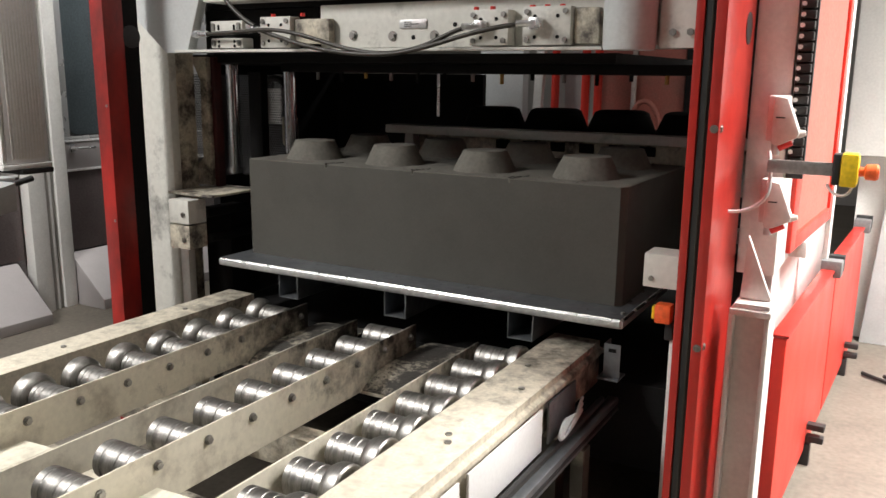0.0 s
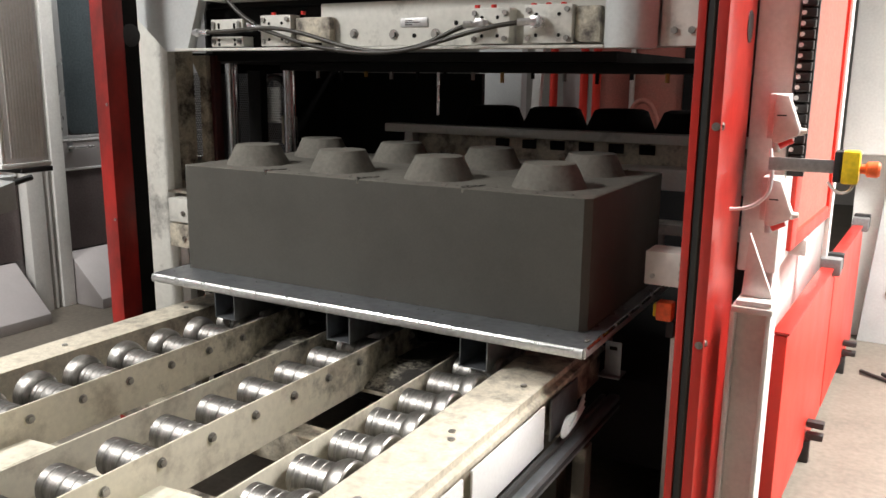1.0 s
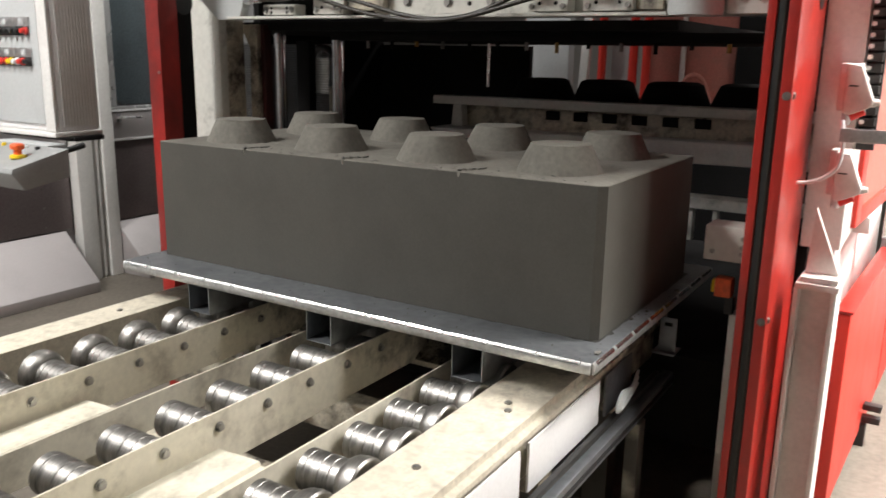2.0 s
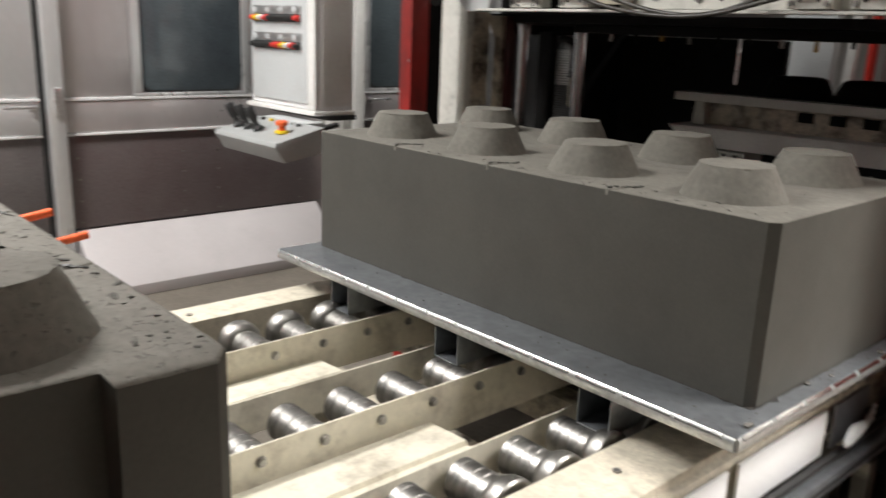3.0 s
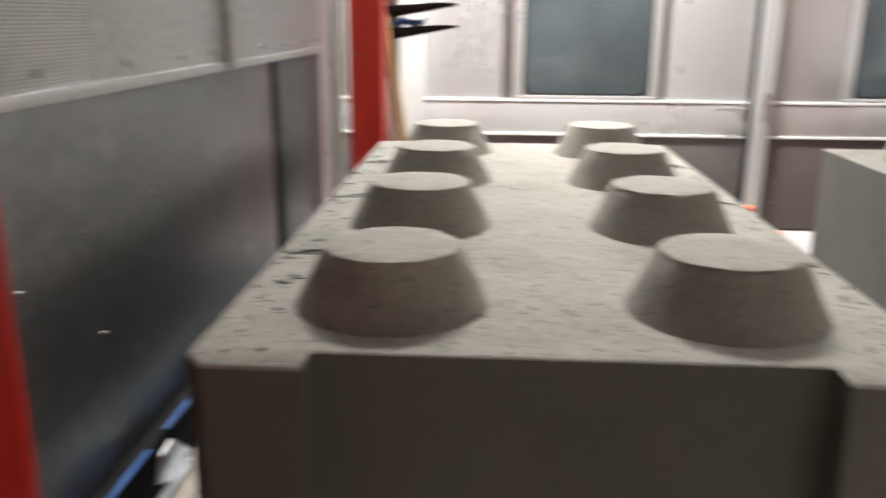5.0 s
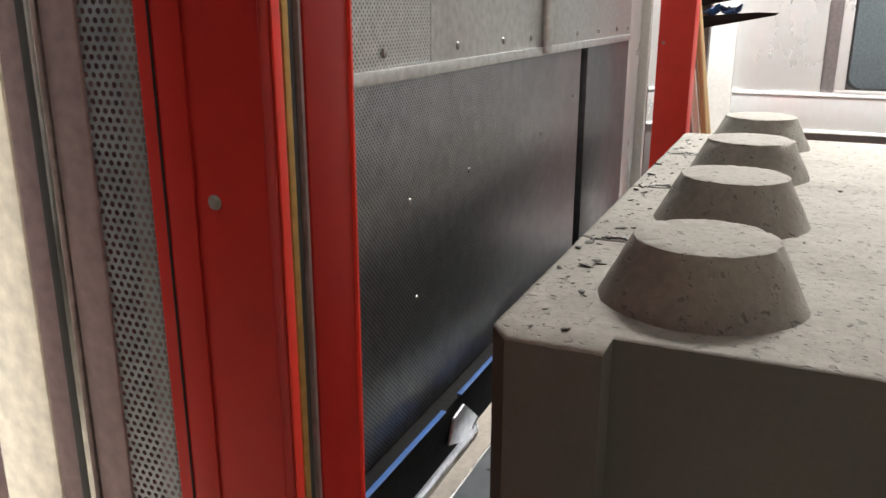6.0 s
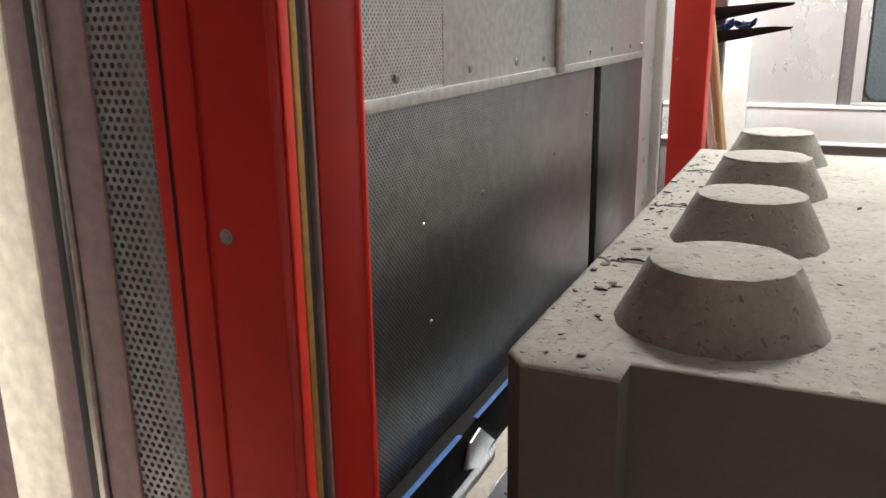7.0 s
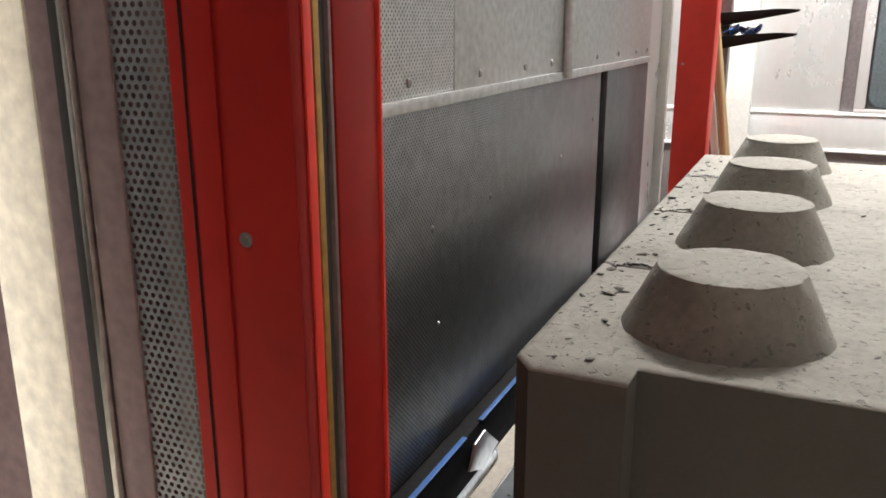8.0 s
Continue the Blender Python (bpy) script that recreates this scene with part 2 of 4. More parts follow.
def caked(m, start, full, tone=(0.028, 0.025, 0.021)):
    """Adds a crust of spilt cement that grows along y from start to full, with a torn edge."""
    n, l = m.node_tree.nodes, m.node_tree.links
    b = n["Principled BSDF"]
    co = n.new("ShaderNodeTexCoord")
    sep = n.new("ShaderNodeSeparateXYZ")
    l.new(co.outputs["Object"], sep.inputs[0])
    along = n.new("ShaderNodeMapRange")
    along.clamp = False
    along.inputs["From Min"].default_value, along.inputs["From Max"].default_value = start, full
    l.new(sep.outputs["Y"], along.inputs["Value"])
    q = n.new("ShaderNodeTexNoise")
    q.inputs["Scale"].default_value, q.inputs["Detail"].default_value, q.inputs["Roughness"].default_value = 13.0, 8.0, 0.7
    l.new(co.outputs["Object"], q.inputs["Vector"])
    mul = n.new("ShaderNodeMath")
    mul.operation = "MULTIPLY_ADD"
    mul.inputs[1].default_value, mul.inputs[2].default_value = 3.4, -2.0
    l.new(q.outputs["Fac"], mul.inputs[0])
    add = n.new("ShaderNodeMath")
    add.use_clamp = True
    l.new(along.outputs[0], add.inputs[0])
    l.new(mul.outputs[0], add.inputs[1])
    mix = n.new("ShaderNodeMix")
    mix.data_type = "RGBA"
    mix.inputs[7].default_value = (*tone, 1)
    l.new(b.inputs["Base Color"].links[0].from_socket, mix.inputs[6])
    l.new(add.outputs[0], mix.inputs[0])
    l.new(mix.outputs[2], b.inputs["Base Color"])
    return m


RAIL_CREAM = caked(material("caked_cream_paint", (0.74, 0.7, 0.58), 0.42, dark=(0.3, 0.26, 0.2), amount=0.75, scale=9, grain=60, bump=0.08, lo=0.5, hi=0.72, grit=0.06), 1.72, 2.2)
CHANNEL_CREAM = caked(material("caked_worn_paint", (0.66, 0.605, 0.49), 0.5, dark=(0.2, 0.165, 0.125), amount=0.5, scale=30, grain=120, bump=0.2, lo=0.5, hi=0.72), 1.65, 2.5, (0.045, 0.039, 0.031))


def perforation(m, pitch, tone=(0.012, 0.012, 0.013)):
    """Adds rows of fine punched holes, as relief and dark colour, to a sheet in the xz plane."""
    n, l = m.node_tree.nodes, m.node_tree.links
    b = n["Principled BSDF"]
    co = n.new("ShaderNodeTexCoord")
    sep = n.new("ShaderNodeSeparateXYZ")
    l.new(co.outputs["Object"], sep.inputs[0])
    waves = []
    for k in ("X", "Z"):
        mu = n.new("ShaderNodeMath")
        mu.operation = "MULTIPLY"
        mu.inputs[1].default_value = 2 * math.pi / pitch
        l.new(sep.outputs[k], mu.inputs[0])
        si = n.new("ShaderNodeMath")
        si.operation = "SINE"
        l.new(mu.outputs[0], si.inputs[0])
        waves.append(si)
    pr = n.new("ShaderNodeMath")
    pr.operation = "MULTIPLY"
    l.new(waves[0].outputs[0], pr.inputs[0])
    l.new(waves[1].outputs[0], pr.inputs[1])
    mr = n.new("ShaderNodeMapRange")
    mr.inputs["From Min"].default_value, mr.inputs["From Max"].default_value = 0.2, 0.55
    mr.inputs["To Max"].default_value = 0.75
    l.new(pr.outputs[0], mr.inputs["Value"])
    mix = n.new("ShaderNodeMix")
    mix.data_type = "RGBA"
    mix.inputs[7].default_value = (*tone, 1)
    old = b.inputs["Base Color"].links[0].from_socket
    l.new(old, mix.inputs[6])
    l.new(mr.outputs["Result"], mix.inputs[0])
    l.new(mix.outputs[2], b.inputs["Base Color"])
    return m


GALV_PERF = perforation(material("perforated_pale_sheet", (0.55, 0.56, 0.55), 0.36, 0.8, dark=(0.4, 0.41, 0.4), amount=0.5, scale=3, grain=70, bump=0.03), 0.0085, (0.05, 0.05, 0.05))
DOOR_PERF = perforation(material("perforated_door_sheet", (0.27, 0.275, 0.28), 0.35, 0.85, dark=(0.17, 0.17, 0.175), amount=0.6, scale=3, grain=50, bump=0.04), 0.0075)

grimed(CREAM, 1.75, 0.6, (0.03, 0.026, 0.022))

# ---- building helpers ----


def mesh_of(bm, mats, smooth=False):
    me = bpy.data.meshes.new("mesh")
    bm.to_mesh(me)
    bm.free()
    for q in mats if isinstance(mats, (list, tuple)) else [mats]:
        me.materials.append(q)
    if smooth:
        for p in me.polygons:
            p.use_smooth = True
    return me


def soften(me, angle=40):
    me.polygons.foreach_set("use_smooth", [True] * len(me.polygons))
    me.set_sharp_from_angle(angle=radians(angle))
    return me


def thing(name, label, category, at=None, group="", kind=""):
    ob = tagged(new(name), label, category, group, kind)
    ob.empty_display_size = 0.1
    if at is not None:
        ob.matrix_basis = at
    return ob


def part(name, bm, mats, parent=None, label="", smooth=True):
    me = bm if isinstance(bm, bpy.types.Mesh) else soften(mesh_of(bm, mats)) if smooth else mesh_of(bm, mats)
    ob = new(name, me)
    if parent is not None:
        ob.parent = parent
    return tagged(ob, label)


def single(name, bm, mats, label, category, kind="", group=""):
    """A thing that is one mesh."""
    return tagged(part(name, bm, mats), label, category, group, kind)


def box(x0, x1, y0, y1, z0, z1, bevel=0.004, bm=None, m=None):
    bm = bm or bmesh.new()
    r = bmesh.ops.create_cube(bm, size=1.0)["verts"]
    for v in r:
        v.co = Vector((x0 + (v.co.x + 0.5) * (x1 - x0), y0 + (v.co.y + 0.5) * (y1 - y0), z0 + (v.co.z + 0.5) * (z1 - z0)))
    if bevel:
        es = {e for v in r for e in v.link_edges}
        out = bmesh.ops.bevel(bm, geom=list(es), offset=min(bevel, 0.45 * min(abs(x1 - x0), abs(y1 - y0), abs(z1 - z0))), segments=2, affect="EDGES", profile=0.6)
        r = list({v for f in out["faces"] for v in f.verts})
        r = [v for v in r if v.is_valid]
    if m is not None:
        bmesh.ops.transform(bm, matrix=m, verts=r)
    return bm


def rod(p, q, r, bm=None, seg=16, r2=None, cap=True):
    bm = bm or bmesh.new()
    p, q = Vector(p), Vector(q)
    d = q - p
    m = Matrix.Translation((p + q) / 2) @ d.to_track_quat("Z", "Y").to_matrix().to_4x4()
    bmesh.ops.create_cone(bm, cap_ends=cap, segments=seg, radius1=r, radius2=r if r2 is None else r2, depth=d.length, matrix=m)
    return bm


def lathe(profile, axis="z", seg=32, at=(0, 0, 0), bm=None):
    """Turns (radius, height) pairs round an axis."""
    bm = bm or bmesh.new()
    rings = []
    for r, h in profile:
        ring = []
        for i in range(seg):
            a = 2 * math.pi * i / seg
            c = (r * math.cos(a), r * math.sin(a), h) if axis == "z" else (h, r * math.cos(a), r * math.sin(a)) if axis == "x" else (r * math.sin(a), h, r * math.cos(a))
            ring.append(bm.verts.new(Vector(c) + Vector(at)))
        rings.append(ring)
    for a, b in zip(rings, rings[1:]):
        for i in range(seg):
            j = (i + 1) % seg
            bm.faces.new((a[i], a[j], b[j], b[i]))
    bm.faces.new(rings[0][::-1])
    bm.faces.new(rings[-1])
    bmesh.ops.recalc_face_normals(bm, faces=bm.faces)
    return bm


def prism(outline, axis, a, b, bevel=0.003, bm=None):
    """Extrudes a 2D outline along an axis from a to b."""
    bm = bm or bmesh.new()

    def put(u, v, w):
        return {"x": (w, u, v), "y": (u, w, v), "z": (u, v, w)}[axis]
    lo = [bm.verts.new(put(u, v, a)) for u, v in outline]
    hi = [bm.verts.new(put(u, v, b)) for u, v in outline]
    fs = [bm.faces.new(lo), bm.faces.new(hi[::-1])]
    k = len(outline)
    for i in range(k):
        fs.append(bm.faces.new((lo[i], hi[i], hi[(i + 1) % k], lo[(i + 1) % k])))
    bmesh.ops.recalc_face_normals(bm, faces=fs)
    if bevel:
        bmesh.ops.bevel(bm, geom=list({e for f in fs for e in f.edges}), offset=bevel, segments=2, affect="EDGES", profile=0.6)
    return bm


def pipe(name, points, r, mat, parent=None, label="", category=""):
    cu = bpy.data.curves.new("path", "CURVE")
    cu.dimensions, cu.bevel_depth, cu.bevel_resolution, cu.resolution_u = "3D", r, 3, 10
    sp = cu.splines.new("NURBS")
    sp.points.add(len(points) - 1)
    for p, c in zip(sp.points, points):
        p.co = (*c, 1)
    sp.use_endpoint_u, sp.order_u = True, 4
    tmp = bpy.data.objects.new("tmp", cu)
    me = bpy.data.meshes.new_from_object(tmp)
    bpy.data.objects.remove(tmp)
    me.materials.clear()
    me.materials.append(mat)
    for p in me.polygons:
        p.use_smooth = True
    ob = new(name, me)
    if parent is not None:
        ob.parent = parent
    return tagged(ob, label, category)


def screw_head(at, axis, r=0.008, h=0.006, bm=None):
    a = Vector(at)
    d = {"x": Vector((1, 0, 0)), "y": Vector((0, 1, 0)), "z": Vector((0, 0, 1)), "-y": Vector((0, -1, 0))}[axis]
    return rod(a, a + d * h, r, bm, seg=6)


# ---- the hall ----
bm = box(-7, 6, -5, 11, -0.2, 0.0, 0)
single("floor", bm, FLOOR, "worn grey concrete hall floor with dust and stains", "floor", "structure")
single("ceiling", box(-7, 6, -5, 11, 4.3, 4.5, 0), CEIL, "plain grey hall ceiling", "ceiling", "structure")
single("wall_north", box(-7, 6, 11, 11.2, 0, 4.5, 0), WALLP, "white painted hall wall", "wall", "structure")
single("wall_south", box(-7, 6, -5.2, -5, 0, 4.5, 0), WALLP, "white painted hall wall", "wall", "structure")
single("wall_east", box(6, 6.2, -5, 11, 0, 4.5, 0), WALLP, "white painted hall wall", "wall", "structure")
single("wall_west_outer", box(-7.2, -7, -5, 11, 0, 4.5, 0), WALLP, "white painted hall wall", "wall", "structure")

# ---- blocks on their pallets ----


def block_mesh(seed, recess, half, Z, top_mat):
    """The body of a block: uneven top with seams, two recessed ends, straight sides; origin at the bottom's centre."""
    W = 0.396
    us = sorted(set([round(-1 + i / 80, 4) for i in range(161)] + [s * (0.5 + e) for s in (-1, 1) for e in (-0.006, -0.004, 0.0, 0.004, 0.006)] + [-0.006, -0.004, 0.004, 0.006]))
    vs = sorted(set([round(-W + i * 0.012375, 5) for i in range(65)] + [s * q for s in (-1, 1) for q in (0.268, 0.276, 0.376, 0.39)]))
    verts, faces = [], []
    off = Vector((seed * 3.1, seed * 1.7, 0))
    for u in us:
        for v in vs:
            end = half - max(0.0, abs(v) - 0.376) if abs(v) > 0.272 else half - recess
            x = u * end
            p = Vector((x, v, 0))
            inner = min(1.0, 4 * (1 - abs(u)), 12 * (W - abs(v)))
            z = Z + 0.002 * inner * noise.noise(p * 9 + off) + 0.0014 * (0.3 + 0.7 * inner) * noise.noise(p * 40 + off)
            near = min(abs(u), abs(u - 0.5), abs(u + 0.5))
            if near < 0.0045 and abs(v) > 0.315:
                z -= 0.012
            if abs(v) > W - 0.001 or abs(u) > 0.999:
                z -= 0.0015 + 0.0012 * noise.noise(p * 90 + off)
            if recess and abs(v) > 0.272:
                z -= 0.007 * min(1.0, max(0.0, (abs(x) - half + recess) / recess))
            verts.append((x, v, z))
    n = len(vs)
    for i in range(len(us) - 1):
        for j in range(n - 1):
            a = i * n + j
            faces.append((a, a + n, a + n + 1, a + 1))
    top = len(faces)
    ring = [i * n for i in range(len(us))] + [(len(us) - 1) * n + j for j in range(1, n)] + [i * n + n - 1 for i in range(len(us) - 2, -1, -1)] + list(range(n - 2, 0, -1))
    base = len(verts)
    for k in ring:
        verts.append((verts[k][0], verts[k][1], 0.0))
    m = len(ring)
    for k in range(m):
        faces.append((ring[k], base + k, base + (k + 1) % m, ring[(k + 1) % m])[::-1])
    me = bpy.data.meshes.new("block_body")
    me.from_pydata(verts, [], faces)
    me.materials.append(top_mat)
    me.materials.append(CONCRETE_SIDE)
    # Top keeps its own tone; sides take the shade-toned one.
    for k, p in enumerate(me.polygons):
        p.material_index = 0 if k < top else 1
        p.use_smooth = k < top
    me.validate()
    bm = bmesh.new()
    bm.from_mesh(me)
    bmesh.ops.recalc_face_normals(bm, faces=bm.faces)
    bm.to_mesh(me)
    bm.free()
    return me


def stud_mesh(seed, mat):
    bm = lathe([(0.121, -0.004), (0.1185, 0.001), (0.117, 0.004), (0.0835, 0.0715), (0.0828, 0.074), (0.0815, 0.0748), (0.05, 0.075)], seg=64)
    bmesh.ops.subdivide_edges(bm, edges=[e for e in bm.edges if abs(e.verts[0].co.z - e.verts[1].co.z) > 0.03], cuts=10)
    o = Vector((seed * 2.3, 0, 0))
    for v in bm.verts:
        d = 0.0014 * noise.noise(v.co * 25 + o) + 0.0005 * noise.noise(v.co * 120 + o)
        edge = max(0, 1 - abs(v.co.z - 0.0735) / 0.008) * max(0, noise.noise(v.co * 120 + o * 2) - 0.05) * 0.006
        r = Vector((v.co.x, v.co.y, 0))
        if r.length > 1e-5:
            v.co += r.normalized() * (d - edge)
        v.co.z += d * 0.6 - edge * 0.6
    return soften(mesh_of(bm, mat), 32)


STUDS = [stud_mesh(s, CONCRETE) for s in range(3)]
DAMP_STUDS = [stud_mesh(s + 5, DAMP) for s in range(3)]


def crumbs_mesh(seed, count, Z):
    """Loose crumbs lying on a block's top, clear of the studs."""
    rnd = random.Random(seed)
    bm = bmesh.new()
    made = 0
    while made < count:
        x, y = rnd.uniform(-0.78, 0.78), rnd.choice([rnd.uniform(-0.39, 0.39), rnd.gauss(0.36, 0.02) * rnd.choice((-1, 1))])
        if abs(y) > 0.39 or min(math.hypot(x - a, y - b) for a in (-0.6, -0.2, 0.2, 0.6) for b in (-0.2, 0.2)) < 0.145:
            continue
        s = rnd.uniform(0.001, 0.0025) if rnd.random() < 0.93 else rnd.uniform(0.0025, 0.005)
        if made % 6 == 0:
            y, s = rnd.choice((-1, -1, 1)) * rnd.uniform(0.31, 0.39), rnd.uniform(0.002, 0.0065)
        m = Matrix.Translation((x, y, Z + s * 0.3)) @ Euler((rnd.random() * 0.4, rnd.random() * 0.4, rnd.random() * 6)).to_matrix().to_4x4() @ Matrix.Diagonal((s, s * rnd.uniform(0.7, 2.6), min(s, 0.004) * 0.4, 1))
        bmesh.ops.create_icosphere(bm, subdivisions=1, radius=1, matrix=m)
        made += 1
    return mesh_of(bm, CRUMB)


def loaded_pallet(name, seed, label, at):
    """A steel pallet on three tubes, with its block of eight studs."""
    pal = thing(name, label[0], "pallet", at)
    part("plate", box(-0.845, 0.845, -0.545, 0.545, -0.03, 0, 0.001), GALV, pal, "grey galvanised steel plate")
    for s in (-1, 1):
        lip = [(s * 0.5455, -0.03), (s * 0.551, -0.03), (s * 0.553, -0.027), (s * 0.553, -0.008), (s * 0.5475, -0.0014), (s * 0.5455, -0.0014)]
        part("edge_strip", prism(lip, "x", -0.845, 0.845, 0), GALV_PALE, pal, "pale galvanised edge strip")
        lip = [(s * 0.8455, -0.03), (s * 0.851, -0.03), (s * 0.853, -0.027), (s * 0.853, -0.008), (s * 0.8475, -0.0014), (s * 0.8455, -0.0014)]
        part("edge_strip", prism(lip, "y", -0.545, 0.545, 0), GALV_PALE, pal, "pale galvanised edge strip")
        for k in range(13):
            x = -0.83 + k * 0.1285
            lip = [(s * 0.5462, -0.0013), (s * 0.5485, -0.0001), (s * 0.5525, -0.0045), (s * 0.5538, -0.0085), (s * 0.5525, -0.009)]
            part("weld_bead", prism(lip, "x", x, x + 0.112 + 0.006 * ((k * 7) % 3 - 1), 0), EDGE, pal, "bright ground weld bead")
        for k in range(8):
            y = -0.53 + k * 0.134
            lip = [(s * 0.8462, -0.0013), (s * 0.8485, -0.0001), (s * 0.8525, -0.0045), (s * 0.8538, -0.0085), (s * 0.8525, -0.009)]
            part("weld_bead", prism(lip, "y", y, y + 0.116, 0), EDGE, pal, "bright ground weld bead")
    rnd = random.Random(seed + 50)
    for s in (-1, 1):
        pts = [(-0.8 + 0.02 * k, s * (0.404 + rnd.uniform(0.0, 0.005) + (0.006 if rnd.random() < 0.12 else 0))) for k in range(81)]
        part("cement_smear", prism(pts + [(0.8, s * 0.39), (-0.8, s * 0.39)], "z", 0.0002, 0.0012, 0), WET, pal, "dark wet cement smear")
    pts = [(0.803 + rnd.uniform(0.0, 0.005) + (0.008 if rnd.random() < 0.1 else 0), -0.4 + 0.02 * k) for k in range(41)]
    part("cement_smear", prism(pts + [(0.76, 0.4), (0.76, -0.4)], "z", 0.0002, 0.0014, 0), WET, pal, "dark wet cement smear")
    bm = bmesh.new()
    for k in range(60):
        x, y = rnd.uniform(-0.84, 0.84), -rnd.uniform(0.41, 0.54)
        if k % 3 == 0:
            x, y = rnd.uniform(0.805, 0.84), rnd.uniform(-0.5, 0.4)
        r = rnd.uniform(0.001, 0.003) if k % 12 else rnd.uniform(0.006, 0.011)
        bmesh.ops.create_icosphere(bm, subdivisions=1, radius=1, matrix=Matrix.Translation((x, y, r * 0.4)) @ Matrix.Diagonal((r, r * 1.4, r * 0.6, 1)))
    tagged(part("crumb_scatter", bm, CRUMB, pal, "loose concrete crumbs"), kind="stuff")
    for x in (-0.5, 0.0, 0.5):
        bm = bmesh.new()
        w, t = 0.047, 0.004
        z0, z1 = -0.128, -0.0305
        for q in ((x - w, x + w, z1 - t, z1), (x - w, x + w, z0, z0 + t), (x - w, x - w + t, z0 + t, z1 - t), (x + w - t, x + w, z0 + t, z1 - t)):
            box(q[0], q[1], -0.535, 0.535, q[2], q[3], 0.001, bm)
        part("support_tube", bm, GALV, pal, "open square steel tube")
    return pal


def block_thing(seed, label, at, recess, crumbs, half=0.795, Z=0.404):
    blk = thing("concrete_block", label, "concrete block", at, "studded concrete blocks")
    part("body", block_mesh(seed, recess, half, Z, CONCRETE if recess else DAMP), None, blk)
    rnd = random.Random(seed)
    for x in (-0.6, -0.2, 0.2, 0.6):
        for y in (-0.2, 0.2):
            s = part("stud", (STUDS if recess else DAMP_STUDS)[rnd.randrange(3)], None, blk)
            s.matrix_basis = pose(x, y, Z, 0, 0, rnd.uniform(0, 360))
    for x in (-0.4, 0.0, 0.4):
        for side in (-1, 1):
            bm = bmesh.new()
            for k in range(14):
                a = x + 0.02 * math.sin(k * 0.35 + seed) + rnd.uniform(-0.004, 0.004)
                b = side * (0.295 + 0.0062 * k)
                q = rnd.uniform(0.002, 0.0038)
                m = pose(a, b, Z + 0.0015, rnd.uniform(-20, 20), rnd.uniform(-20, 20), rnd.uniform(0, 180)) @ Matrix.Diagonal((q, q * rnd.uniform(1.4, 2.6), q * 0.7, 1))
                bmesh.ops.create_icosphere(bm, subdivisions=1, radius=1, matrix=m)
            part("torn_seam", bm, WET, blk, "dark torn cement ridge")
    c = part("crumb_scatter", crumbs_mesh(seed, crumbs, Z), None, blk, "loose dark concrete crumbs")
    tagged(c, kind="stuff")
    return blk


Z_PLATE = 0.75
PALLET_MOVING = loaded_pallet("steel_pallet", 1, ("galvanised steel pallet on three square tubes riding the rollers",), pose(0, 3.027, Z_PLATE))
BLOCK_MOVING = block_thing(1, "fresh grey studded concrete block riding a steel pallet", pose(0, 3.027, Z_PLATE + 0.0005), 0.0, 150, 0.807, 0.396)
loaded_pallet("steel_pallet", 2, ("galvanised steel pallet standing on the roller track under a block",), pose(0, 0, Z_PLATE))
block_thing(2, "grey concrete block with eight round studs standing on a still pallet", pose(0, 0, Z_PLATE + 0.0005), 0.029, 320)

# ---- roller conveyor ----


def roller_mesh(length, flange):
    """A grooved steel roller along x, with an optional flange at its +x end."""
    r = 0.046
    pr = [(0.012, -0.012), (0.03, 0.0), (r - 0.003, 0.0), (r, 0.003)]
    for g in (0.2, 0.56, 0.8):
        pr += [(r, g * length - 0.003), (r - 0.0013, g * length - 0.0016), (r - 0.0013, g * length + 0.0016), (r, g * length + 0.003)]
    pr += [(r, length - 0.003), (r - 0.003, length)]
    if flange:
        pr += [(r + 0.003, length), (r + 0.01, length + 0.006), (r + 0.016, length + 0.018), (r + 0.018, length + 0.03), (r + 0.018, length + 0.046), (r + 0.014, length + 0.05), (0.03, length + 0.0502), (0.02, length + 0.044)]
    else:
        pr += [(0.022, length + 0.001), (0.02, length + 0.016)]
    return soften(mesh_of(lathe(pr, "x", 28), STEEL), 35)


SEAT = Matrix.Translation((-0.035, 0, -0.033)) @ Matrix.Scale(1.022, 4)
conv = thing("roller_conveyor", "cream painted roller conveyor with three tracks of steel rollers", "conveyor", SEAT)
ROLL_PLAIN, ROLL_FLANGE = roller_mesh(0.137, False), roller_mesh(0.105, True)
BOLT = soften(mesh_of(screw_head((0, 0, 0), "x", 0.009, 0.009, rod((0, 0, 0), (0.002, 0, 0), 0.0125, seg=14)), FLANGE))
Y0, DY = 0.145, 0.155
for k in range(-4, 15):
    y = Y0 + DY * k
    for mesh, x, turn in ((ROLL_PLAIN, 0.004, 0), (ROLL_FLANGE, 0.44, 0), (ROLL_FLANGE, -0.36, 180)):
        ob = part("roller", mesh, None, conv)
        ob.matrix_basis = pose(x, y, 0.5945, 0, 0, turn)
    for x in (0.1755, -0.2975):
        ob = part("bolt", BOLT, None, conv)
        ob.matrix_basis = pose(x, y, 0.62, random.Random(k).uniform(0, 60))
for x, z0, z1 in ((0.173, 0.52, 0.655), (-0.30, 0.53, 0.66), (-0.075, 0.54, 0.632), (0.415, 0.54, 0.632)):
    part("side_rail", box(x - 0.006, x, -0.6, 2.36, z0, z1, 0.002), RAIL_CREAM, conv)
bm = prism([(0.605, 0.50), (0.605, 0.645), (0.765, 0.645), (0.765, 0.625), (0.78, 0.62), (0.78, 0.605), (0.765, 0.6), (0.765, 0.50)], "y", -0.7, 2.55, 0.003)
